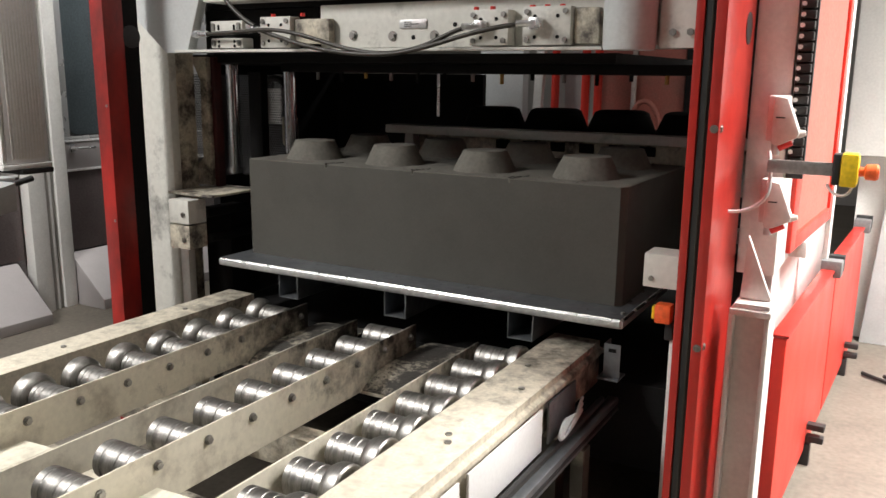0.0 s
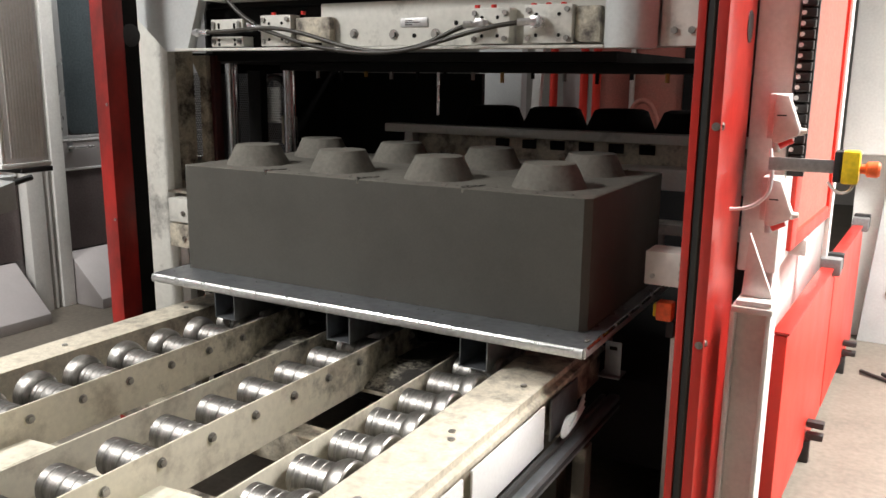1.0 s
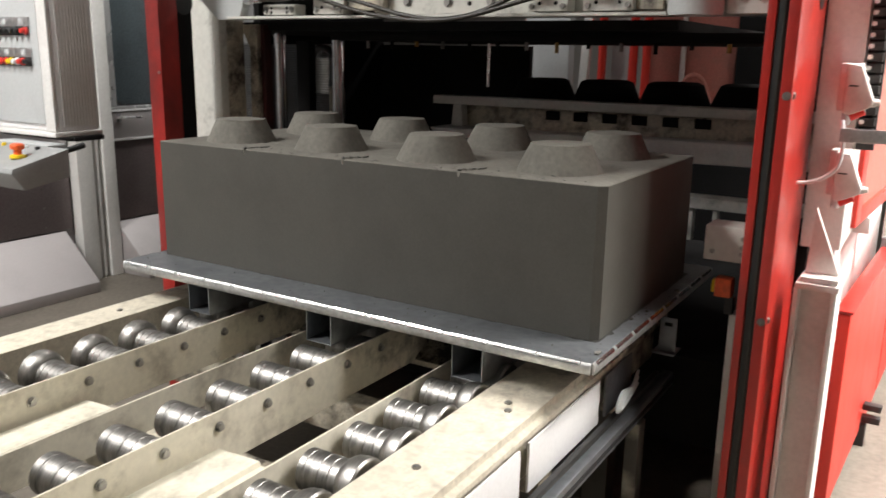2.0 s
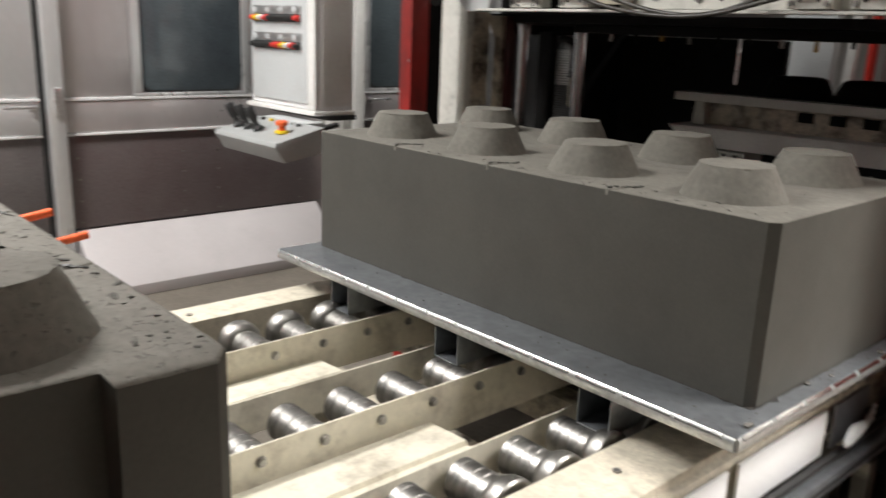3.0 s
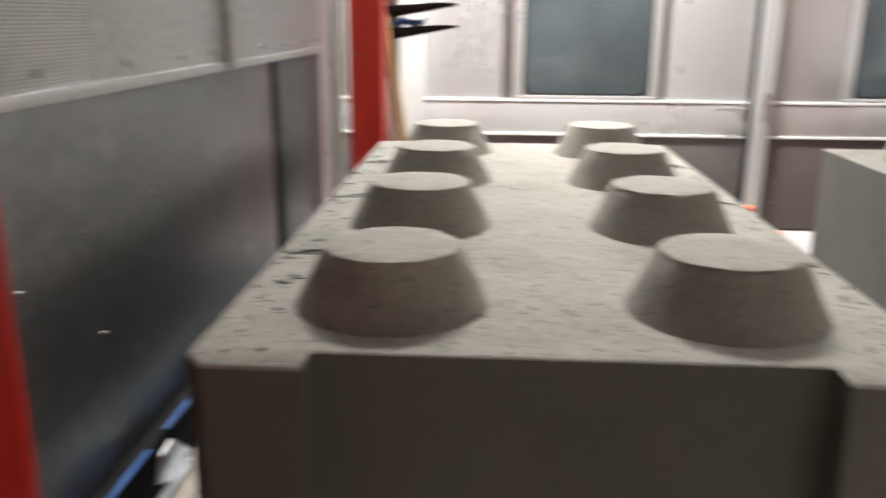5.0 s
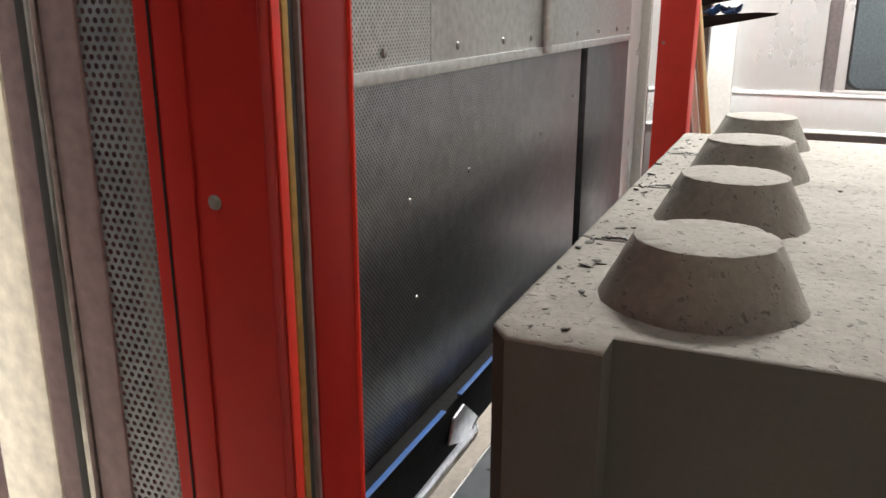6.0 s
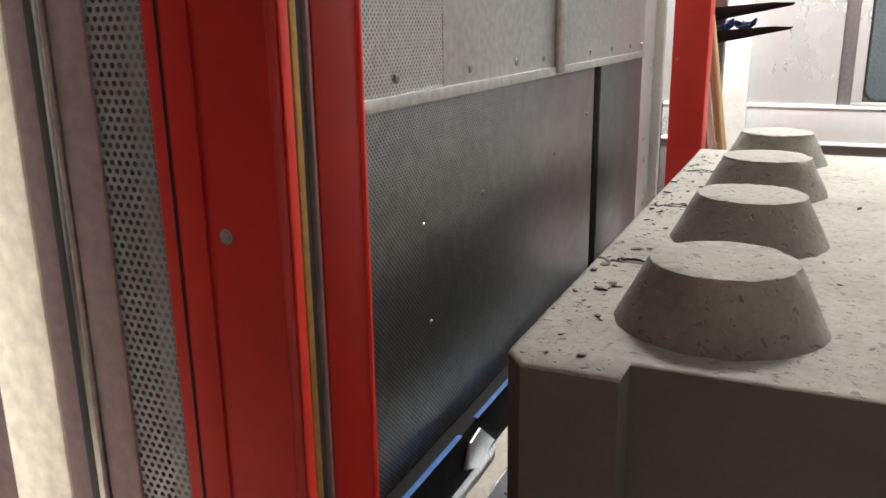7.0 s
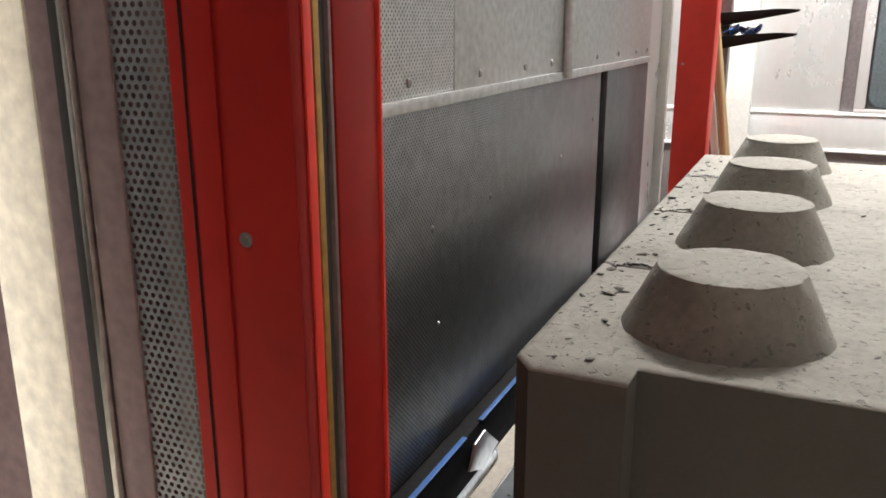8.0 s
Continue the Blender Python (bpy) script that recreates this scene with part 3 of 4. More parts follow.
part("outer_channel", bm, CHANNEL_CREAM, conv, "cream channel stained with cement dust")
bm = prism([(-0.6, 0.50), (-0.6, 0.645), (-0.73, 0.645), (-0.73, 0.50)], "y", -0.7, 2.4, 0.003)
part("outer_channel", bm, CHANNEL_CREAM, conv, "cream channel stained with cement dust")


def cover(x0, x1, y0, y1, z, curl):
    """A sheet that bends down at its far end."""
    n = 24
    pts = []
    for i in range(n + 1):
        y = y0 + (y1 - y0) * i / n
        d = max(0.0, (i / n - 0.6) / 0.4)
        e = max(0.0, (0.25 - i / n) / 0.25) if curl > 1 else 0
        pts.append((y, z - 0.075 * d * d - 0.04 * e * e))
    return prism(pts + [(y, w - 0.004) for y, w in reversed(pts)], "x", x0, x1, 0)


for x0, x1 in ((-0.296, -0.083), (0.177, 0.407)):
    fold = [(x0, 0.555), (x0 + 0.02, 0.582), (x1 - 0.085, 0.588), (x1 - 0.08, 0.578), (x1, 0.574)]
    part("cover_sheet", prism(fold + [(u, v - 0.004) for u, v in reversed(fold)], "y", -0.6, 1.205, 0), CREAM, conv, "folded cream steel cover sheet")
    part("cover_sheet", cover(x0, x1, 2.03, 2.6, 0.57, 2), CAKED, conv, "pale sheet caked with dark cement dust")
for y in (-0.4, 0.5, 1.3, 1.74, 2.3):
    part("cross_member", box(-0.72, 0.76, y - 0.04, y + 0.04, 0.40, 0.498, 0.004), CREAM_DIRTY, conv)
for x in (-0.66, 0.68):
    for y in (-0.4, 0.5, 1.45, 2.35):
        part("leg", box(x - 0.04, x + 0.04, y - 0.04, y + 0.04, 0.0325, 0.4, 0.004), CREAM, conv)
for y0, y1, mt in ((0.4, 0.93, PAPER), (0.97, 1.54, PAPER), (1.585, 2.02, PAPER), (2.07, 2.28, GALV)):
    part("side_cover", box(0.779, 0.786, y0, y1, 0.475, 0.6, 0.002), mt, conv, "flat side cover plate")
rail = thing("guide_rail", "aluminium guide rail along the conveyor's side", "rail", SEAT)
part("profile", box(0.803, 0.84, 0.2, 2.6, 0.415, 0.462, 0.008), GALV, rail)
part("profile_slot", box(0.8405, 0.8425, 0.2, 2.6, 0.432, 0.445, 0.0005), RUBBER, rail)
part("profile", box(0.803, 0.82, 0.2, 2.46, 0.472, 0.49, 0.004), RUBBER, rail)
for y in (0.5, 1.4, 2.2):
    part("foot", box(0.806, 0.846, y, y + 0.06, 0.0325, 0.413, 0.004), CREAM, rail)
br = part("end_bracket", box(0.805, 0.858, 2.47, 2.474, 0.555, 0.665, 0.001), GALV, rail, "grey steel end bracket")
part("bracket_flange", box(0.805, 0.809, 2.4745, 2.53, 0.555, 0.665, 0.001), GALV, br)
part("bracket_foot", box(0.79, 0.86, 2.45, 2.53, 0.548, 0.554, 0.001), GALV, br)
part("slot", box(0.82, 0.845, 2.468, 2.4697, 0.638, 0.65, 0.0005), BLACK, br)
for i in range(3):
    pipe("loose_cable", [(0.8, 2.2 + 0.03 * i, 0.5), (0.825, 2.1 + 0.03 * i, 0.57 - 0.01 * i), (0.83, 2.02 + 0.02 * i, 0.52), (0.828, 2.06, 0.5), (0.822, 2.15, 0.5), (0.8, 2.3, 0.5 + 0.02 * i)], 0.0045, GREY, rail)
for y, x in ((0.75, 0.7), (1.28, 0.68), (1.62, 0.71), (1.66, 0.69), (2.02, 0.72), (2.2, 0.66)):
    part("bolt", screw_head((x, y, 0.645), "z", 0.009, 0.005), FLANGE, conv)
for y in (1.0, 1.6, 2.1):
    part("bolt", screw_head((-0.66, y, 0.645), "z", 0.009, 0.005), FLANGE, conv)

# ---- cabin wall behind the conveyor ----
cabin = single("wall_cabin", box(-3.3, -3.12, -3.0, 6.0, 0, 3.4, 0), CLAD_DARK, "sound cabin wall clad in brushed steel panels", "wall", "structure")


def panel(y0, y1, z0, z1, mat, proud=0.012, name="panel"):
    return part(name, box(-3.119, -3.1 + proud - 0.012, y0, y1, z0, z1, 0.004), mat, cabin)


for y0, y1, mt in ((-2.9, -1.92, CLAD), (-1.9, -0.92, CLAD), (-0.9, -0.03, CLAD), (0.875, 1.325, CLAD), (1.455, 1.82, CLAD_MAUVE), (2.56, 3.08, CLAD_MAUVE), (4.1, 5.9, CLAD)):
    panel(y0, y1, 1.068, 3.35, mt)
for y0, y1, mt in ((-2.9, -0.9, CLAD), (-0.89, 1.325, CLAD), (1.455, 3.08, CLAD_MAUVE), (3.385, 4.0, CLAD_MAUVE), (4.1, 5.9, CLAD)):
    panel(y0, y1, 0.878, 1.047, mt, 0.018, "band_panel")
    panel(y0, y1, 0.862, 0.876, TRIM, 0.03, "band_trim")
    panel(y0, y1, 1.049, 1.066, TRIM, 0.024, "sill_trim")
for y0, y1, mt in ((-2.9, -0.9, LOW), (-0.89, 1.325, LOW), (1.455, 3.08, LOW_RED), (3.385, 4.0, LOW_RED), (4.1, 5.9, LOW)):
    panel(y0, y1, 0.348, 0.86, mt, 0.012, "lower_panel")
    part("kick_plate", prism([(-3.1, 0.0), (-2.785, 0.0), (-2.785, 0.065), (-3.082, 0.338), (-3.1, 0.338)], "y", y0, 3.02 if y1 == 3.08 else y1, 0.004), CLAD_LIGHT, cabin, "pale sloping kick plate")
bm = bmesh.new()
for y in (1.5, 2.1, 2.32, 2.9):
    for z in (0.38, 0.5, 0.62, 0.74):
        screw_head((-3.101, y, z), "x", 0.006, 0.004, bm)
tagged(part("rivet_rows", bm, STEEL, cabin), kind="stuff")


def window(name, y0, y1, z0, z1):
    w = thing(name, "dark window with rounded corners in a pale metal frame", "window", kind="structure")
    t = 0.05
    bm = bmesh.new()
    for q in ((y0 - t, y1 + t, z1, z1 + t), (y0 - t, y0, z0, z1), (y1, y1 + t, z0, z1), (y0 - t, y1 + t, z0 - 0.02, z0)):
        box(-3.118, -3.088, q[0], q[1], q[2], q[3], 0.004, bm)
    part("window_frame", bm, CLAD, w)
    n, r = 8, 0.06
    pts = []
    for cy, cz, a in ((y1 - r, z1 - r, 0), (y0 + r, z1 - r, 90), (y0 + r, z0 + r, 180), (y1 - r, z0 + r, 270)):
        pts += [(cy + r * math.cos(radians(a + 90 * i / n)), cz + r * math.sin(radians(a + 90 * i / n))) for i in range(n + 1)]
    part("gasket", prism(pts, "x", -3.118, -3.104, 0.003), RUBBER, w, "black rubber gasket")
    cy, cz = (y0 + y1) / 2, (z0 + z1) / 2
    inner = [(cy + (a - cy) * 0.965, cz + (b - cz) * 0.985) for a, b in pts]
    part("pane", prism(inner, "x", -3.114, -3.1, 0.002), WINDOW, w, "dark reflecting glass pane")
    return w


window("window_1", 0.085, 0.785, 1.085, 2.7)
window("window_2", 1.875, 2.5, 1.085, 2.7)
window("window_3", 3.46, 3.93, 1.085, 2.5)
post = thing("cabin_post", "steel door post with a black seal on the cabin wall", "post")
part("seal", box(-3.118, -3.09, 1.328, 1.352, 0, 3.35, 0.002), RUBBER, post, "black rubber seal")
part("tube", box(-3.118, -3.045, 1.354, 1.44, 0, 3.35, 0.012), CLAD, post)
part("latch", box(-3.045, -3.03, 1.385, 1.42, 0.98, 1.12, 0.004), CHROME, post, "chrome latch plate")
post2 = thing("cabin_post", "white painted double door post of the cabin", "post")
for y0, y1, x, mt in ((3.1, 3.215, -3.03, WHITE), (3.217, 3.237, -3.085, CLAD_DARK), (3.24, 3.26, -3.04, WHITE), (3.262, 3.286, -3.085, CLAD), (3.288, 3.376, -3.03, WHITE)):
    part("jamb", box(-3.118, x, y0, y1, 0, 3.35, 0.006), mt, post2)


def lever(y, z, reach):
    h = thing("door_handle", "chrome lever door handle on the cabin door", "handle")
    part("plate", box(-3.084, -3.078, y - 0.02, y + 0.02, z - 0.03, z + 0.03, 0.003), CHROME, h)
    bm = rod((-3.08, y, z), (-3.035, y, z), 0.009)
    rod((-3.035, y + 0.005, z), (-3.035, y + reach, z), 0.009, bm)
    part("lever", bm, CHROME, h)


lever(1.29, 1.025, -0.15)
lever(3.46, 1.012, 0.14)

# ---- control cabinet with its console ----
cab = thing("control_cabinet", "grey control cabinet with two rows of switches and a sloping console", "cabinet", pose(0.045, 0, 0.015))
part("body", box(-2.66, -2.0, 2.3, 2.51, 1.06, 2.1, 0.008), PAPER, cab)
part("front_panel", box(-2.63, -2.08, 2.286, 2.299, 1.09, 2.05, 0.004), GREY, cab, "pale grey front panel")
part("front_frame", box(-2.07, -2.0, 2.28, 2.299, 1.06, 2.1, 0.006), WHITE, cab)
part("base_rim", box(-2.67, -1.99, 2.27, 2.52, 1.035, 1.058, 0.006), WHITE, cab)
for i in range(11):
    part("cooling_rib", box(-1.9995, -1.997, 2.325 + i * 0.0155, 2.336 + i * 0.0155, 1.08, 2.08, 0.001), WHITE, cab)
SWITCH = [KNOBRED, RUBBER, RUBBER, YELLOW, RUBBER, RUBBER, PAPER, RUBBER, KNOBRED, KNOBRED, RUBBER]
for row, z in ((0, 1.52), (1, 1.385)):
    part("switch_strip", box(-2.6, -2.13, 2.281, 2.2855, z - 0.04, z + 0.045, 0.002), ALU, cab, "aluminium strip with switch labels")
    part("switch_backing", box(-2.6, -2.13, 2.279, 2.2805, z - 0.036, z + 0.004, 0.001), RUBBER, cab)
    for i in range(11):
        x = -2.58 + i * 0.0432
        k = part("switch", lathe([(0.017, 0), (0.017, -0.01), (0.012, -0.012), (0.011, -0.03), (0.006, -0.032)], "y", 14, (x, 2.279, z - 0.016)), SWITCH[(i * 3 + row * 4) % 11], cab)
        part("label_tag", box(x - 0.016, x + 0.016, 2.2795, 2.2808, z + 0.012, z + 0.038, 0.0005), ALU if i % 3 else GREY, cab)
part("blue_sign", box(-2.56, -2.2, 2.2815, 2.2855, 1.66, 1.69, 0.001), BLUE, cab, "blue sign strip")
part("hanger", box(-2.4, -2.28, 2.35, 2.47, 2.102, 4.284, 0.008), WHITE, cab, "white steel hanging tube")
part("base_tray", box(-2.56, -1.985, 2.36, 2.52, 1.01, 1.034, 0.004), RUBBER, cab, "black base tray")
con = prism([(2.2, 1.006), (1.94, 0.945), (1.935, 0.925), (1.985, 0.85), (2.2, 0.885)], "x", -2.395, -1.797, 0.004)
console = part("console", con, CONSOLE, cab, "grey sloping operating console")
for i in range(3):
    x = -2.31 + 0.1 * i
    bm = lathe([(0.026, 0), (0.024, 0.012), (0.012, 0.022), (0.011, 0.04), (0.018, 0.05), (0.021, 0.1), (0.016, 0.112)], "z", 18)
    k = part("joystick", bm, RUBBER, console, "black rubber joystick")
    k.matrix_basis = pose(x, 2.03, 0.968, 20, -16, 0) @ Matrix.Scale(1.1, 4)
part("stop_collar", lathe([(0.034, 0), (0.034, 0.012), (0.026, 0.014)], "z", 20, (-1.93, 2.05, 0.972)), YELLOW, console, "yellow collar")
part("stop_button", lathe([(0.017, 0), (0.017, 0.02), (0.028, 0.026), (0.03, 0.04), (0.022, 0.048)], "z", 20, (-1.93, 2.05, 0.985)), ORANGE, console, "red mushroom button")
for i in range(5):
    part("push_button", lathe([(0.011, 0), (0.011, 0.012), (0.008, 0.014)], "z", 12, (-2.3 + i * 0.085, 2.16, 0.994)), (RUBBER, YELLOW, KNOBRED, PAPER, RUBBER)[i], console)
part("hinge", rod((-1.92, 2.2, 0.97), (-1.92, 2.36, 1.0), 0.014), RUBBER, console)
part("neck", box(-2.36, -1.95, 2.202, 2.3, 0.94, 1.009, 0.006), GREY, console)

# ---- lever stand behind the still block ----
stand = thing("lever_stand", "grey stand with two orange lever handles", "stand")
part("post", box(-1.1, -1.04, 0.42, 0.5, 0, 0.98, 0.004), GREY, stand)
part("handle", rod((-1.05, 0.45, 0.87), (-1.05, 0.755, 0.914), 0.013), ORANGE, stand, "orange plastic handle")
part("handle", rod((-1.05, 0.47, 0.775), (-1.05, 0.855, 0.83), 0.013), ORANGE, stand, "orange plastic handle")

# ---- portal at the press ----


def portal_column(x0, x1, y0, y1, hole, name_label, inner):
    """A deep red column whose front carries a light-curtain groove."""
    c = thing("portal_column", name_label, "column", group="portal columns")
    g0, g1 = (x0 + 0.022, x0 + 0.05) if inner < 0 else (x1 - 0.05, x1 - 0.022)
    out = [(x0, y0), (g0, y0), (g0, y0 + 0.02), (g1, y0 + 0.02), (g1, y0), (x1, y0), (x1, y1), (x0, y1)]
    part("profile", prism(out, "z", 0.0, 3.3, 0.003), RED if inner < 0 else RED_SHADED, c)
    part("light_curtain", box(g0 + 0.002, g1 - 0.002, y0 + 0.006, y0 + 0.018, 0.05, 3.25, 0.001), RUBBER, c, "dark light-curtain strip")
    part("rubber_lip", box((g0 + g1) / 2 + 0.003, (g0 + g1) / 2 + 0.007, y0 + 0.002, y0 + 0.006, 0.05, 3.25, 0.0005), HOSE, c, "dull brown lip")
    for z in (0.77, 1.363, 1.9):
        part("bolt", screw_head((x1 - 0.012, y0, z), "-y", 0.008, 0.005, rod((x1 - 0.012, y0, z), (x1 - 0.012, y0 - 0.002, z), 0.011, seg=14)), STEEL, c)
    # Dark disc in place of an open hole and the shade in it.
    part("hole_disc", lathe([(0.045, 0), (0.045, 0.002), (0.04, 0.003)], "x", 28, hole), RUBBER, c, "dark disc standing in for a round hole")
    return c


c = portal_column(1.068, 1.147, 2.25, 2.66, (1.147, 2.56, 1.63), "glossy red steel portal column with a light-curtain groove", -1)
for z in (0.77, 1.363):
    part("bolt", screw_head((1.147, 2.275, z), "x", 0.008, 0.005, rod((1.147, 2.275, z), (1.149, 2.275, z), 0.011, seg=14)), STEEL, c)
far_col = thing("portal_column", "grimy red steel portal column at the far side, in a shaded red", "column", group="portal columns")
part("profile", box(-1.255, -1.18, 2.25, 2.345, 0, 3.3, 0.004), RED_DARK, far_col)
part("light_curtain", box(-1.25, -1.184, 2.346, 2.42, 0, 3.3, 0.003), BLACK, far_col, "black oily light-curtain housing")
# Same stand-in disc for the far column's open hole.
part("hole_disc", lathe([(0.045, 0), (0.045, 0.002), (0.04, 0.003)], "x", 28, (-1.183, 2.38, 1.63)), RUBBER, far_col, "dark disc standing in for a round hole")
for z in (0.9, 1.36, 1.9):
    part("bolt", screw_head((-1.192, 2.25, z), "-y", 0.006, 0.004), STEEL, far_col)

def perforated(y0, y1, z0, z1, pitch, x, mat):
    """A sheet with staggered round holes."""
    verts, faces = [], []
    rows, cols = int((z1 - z0) / (pitch * 0.866)), int((y1 - y0) / pitch)
    for j in range(rows):
        for i in range(cols):
            cy = y0 + (i + 0.5 + (0.5 if j % 2 else 0)) * pitch
            cz = z0 + (j + 0.5) * pitch * 0.866
            b = len(verts)
            hx, hz = pitch / 2, pitch * 0.433
            ang = [math.atan2(q[1], q[0]) for q in ((hx, -hz), (hx, hz), (-hx, hz), (-hx, -hz))]
            for dy, dz in ((hx, -hz), (hx, 0), (hx, hz), (0, hz), (-hx, hz), (-hx, 0), (-hx, -hz), (0, -hz)):
                verts.append((x, cy + dy, cz + dz))
                n = math.hypot(dy, dz)
                verts.append((x, cy + dy / n * pitch * 0.31, cz + dz / n * pitch * 0.31))
            for k in range(8):
                a, c = b + 2 * k, b + 2 * ((k + 1) % 8)
                faces.append((a, c, c + 1, a + 1))
    me = bpy.data.meshes.new("perforated")
    me.from_pydata(verts, [], faces)
    me.materials.append(mat)
    return me


# ---- block press ----
press = thing("block_press", "white oily block press with a dark interior", "press")
part("upright", box(-1.36, -1.17, 2.55, 2.595, 0, 3.3, 0.008), PRESS_WHITE, press)
part("upright_web", box(-1.34, -1.195, 2.597, 2.718, 0, 3.3, 0.004), CREAM_DIRTY, press, "stained web of the upright")
part("upright_flange", box(-1.168, -1.12, 2.56, 2.6, 0.0, 0.76, 0.004), WHITE, press, "white machined flange")
part("gusset", prism([(-1.34, 1.75), (-1.12, 1.57), (-1.0, 1.57), (-0.72, 2.3), (-1.4, 2.3), (-1.4, 1.95)], "y", 2.5, 2.545, 0.004), GREY, press, "grey steel gusset plate")
part("side_plate", prism([(-1.31, 1.0), (-1.115, 1.0), (-1.125, 1.56), (-1.22, 1.56), (-1.165, 1.46), (-1.168, 1.3), (-1.168, 1.12)], "y", 2.722, 2.75, 0.003), CREAM_DIRTY, press, "dirty side plate")
part("inner_post", box(-1.113, -1.092, 2.735, 2.78, 0.98, 1.56, 0.003), RED_DARKEST, press, "dark red inner post")
part("side_plate", box(-1.17, -1.02, 2.72, 2.9, 0.0, 0.9, 0.004), BLACK, press)
for z in (0.872, 0.765):
    bm = box(-1.105, -0.99, 2.45, 2.55, z, z + 0.1, 0.004)
    g = part("guide_block", bm, PRESS_WHITE if z > 0.8 else CREAM_DIRTY, press, "bolted guide block")
    part("bolt", screw_head((-1.02, 2.45, z + 0.04), "-y", 0.011, 0.006), STEEL, g)
g = part("guide_block", box(0.92, 1.05, 2.45, 2.56, 0.872, 0.975, 0.004), PRESS_WHITE, press, "white bolted guide block")
for x, z in ((0.945, 0.9), (1.03, 0.9), (1.03, 0.92), (1.03, 0.945)):
    part("bolt", screw_head((x, 2.45, z), "-y", 0.008, 0.006), STEEL, g)
part("shelf_plate", box(-1.16, -0.9, 2.5, 2.8, 0.985, 0.995, 0.002), CREAM_DIRTY, press)
for x, z in ((-1.0, 0.905), (-0.98, 0.8)):
    part("guide_bar", rod((x, 2.55, z), (x, 3.9, z), 0.02), BLACK, press)
# Black box standing in for the shade behind the valve blocks.
part("beam_shade_box", box(-1.0, -0.372, 2.61, 2.9, 1.585, 1.74, 0.006), BLACK, press)
beam = part("cross_beam", box(-0.37, 1.04, 2.56, 2.9, 1.585, 1.74, 0.006), PRESS_WHITE, press, "white crossbeam smeared with oil")
part("beam_lip", box(-1.06, 0.74, 2.49, 2.558, 1.572, 1.582, 0.002), PRESS_WHITE, press)
part("upper_beam", box(-0.9, 0.82, 2.5, 2.9, 1.762, 1.93, 0.006), PRESS_WHITE, press)
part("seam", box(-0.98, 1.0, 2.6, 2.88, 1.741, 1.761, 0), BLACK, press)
part("top_frame", box(-1.5, 1.3, 2.6, 3.2, 1.94, 2.5, 0.01), GREY, press)


def manifold(x0, x1, z0, z1, depth):
    """A hydraulic valve block with its corner bolts."""
    m = part("valve_block", box(x0, x1, 2.5, 2.5 + depth, z0, z1, 0.004), PRESS_WHITE, press, "white hydraulic valve block")
    for x in (x0 + 0.016, x1 - 0.016):
        for z in (z0 + 0.016, z1 - 0.016):
            part("bolt", screw_head((x, 2.5, z), "-y", 0.009, 0.008), STEEL, m)
    for x in (x0 + 0.042, x1 - 0.042):
        for z in (z0 + 0.025, z1 - 0.03):
            part("port", lathe([(0.006, 0), (0.006, -0.0015), (0.003, -0.002)], "y", 10, (x, 2.5, z)), BLACK, m)
    return m


manifold(-0.865, -0.70, 1.587, 1.625, 0.06)
manifold(-0.865, -0.70, 1.645, 1.69, 0.06)
manifold(-0.61, -0.465, 1.587, 1.70, 0.059)
part("valve_body", box(-0.462, -0.30, 2.52, 2.558, 1.6, 1.69, 0.008), CREAM_DIRTY, press, "dirty cast valve body")
manifold(0.285, 0.425, 1.587, 1.70, 0.059)
manifold(0.475, 0.635, 1.587, 1.705, 0.059)
part("valve_body", box(0.637, 0.72, 2.52, 2.558, 1.59, 1.70, 0.008), CREAM_DIRTY, press, "dirty cast valve body")
part("cylinder_cover", lathe([(0.075, 1.57), (0.078, 1.58), (0.078, 2.3), (0.07, 2.31)], "z", 28, (0.825, 2.49, 0)), GREY, press, "grey steel cylinder")
part("plate_right", box(0.91, 1.05, 2.5, 2.556, 1.575, 1.76, 0.004), PRESS_WHITE, press)
for x in (0.95, 1.0):
    part("bolt", screw_head((x, 2.5, 1.62), "-y", 0.011, 0.01), STEEL, press)
for x, z in ((-0.22, 1.63), (-0.05, 1.625), (0.12, 1.625)):
    part("bolt", screw_head((x, 2.56, z), "-y", 0.012, 0.012, rod((x, 2.56, z), (x, 2.557, z), 0.018, seg=14)), STEEL, beam)
for x, z in ((0.035, 1.67), (0.035, 1.62), (0.2, 1.66)):
    part("hole", lathe([(0.008, 0), (0.008, -0.002), (0.004, -0.0025)], "y", 12, (x, 2.56, z)), BLACK, beam)
part("type_plate", box(-0.02, 0.09, 2.555, 2.5585, 1.65, 1.68, 0.001), ALU, beam, "small aluminium type plate")
for i in range(3):
    part("plate_line", box(0.0, 0.03 + 0.03 * (i % 2), 2.5535, 2.5545, 1.656 + i * 0.007, 1.659 + i * 0.007, 0), RUBBER, beam)
for x in (-0.56, -0.42, 0.3, 0.36, 0.5, 0.55, 0.6):
    part("red_plug", rod((x, 2.52, 1.70), (x, 2.52, 1.711), 0.009, seg=10), KNOBRED, press, "red plastic plug")


def hose(points):
    h = pipe("hydraulic_hose", points, 0.0078, HOSE, press, "black rubber hydraulic hose")
    for p, q in ((points[0], points[1]), (points[-1], points[-2])):
        p, q = Vector(p), Vector(q)
        d = (q - p).normalized()
        part("fitting", rod(p - d * 0.03, p + d * 0.05, 0.011, rod(p - d * 0.02, p + d * 0.0, 0.015, seg=6), seg=12), CHROME, h, "bright steel hose fitting")
    return h


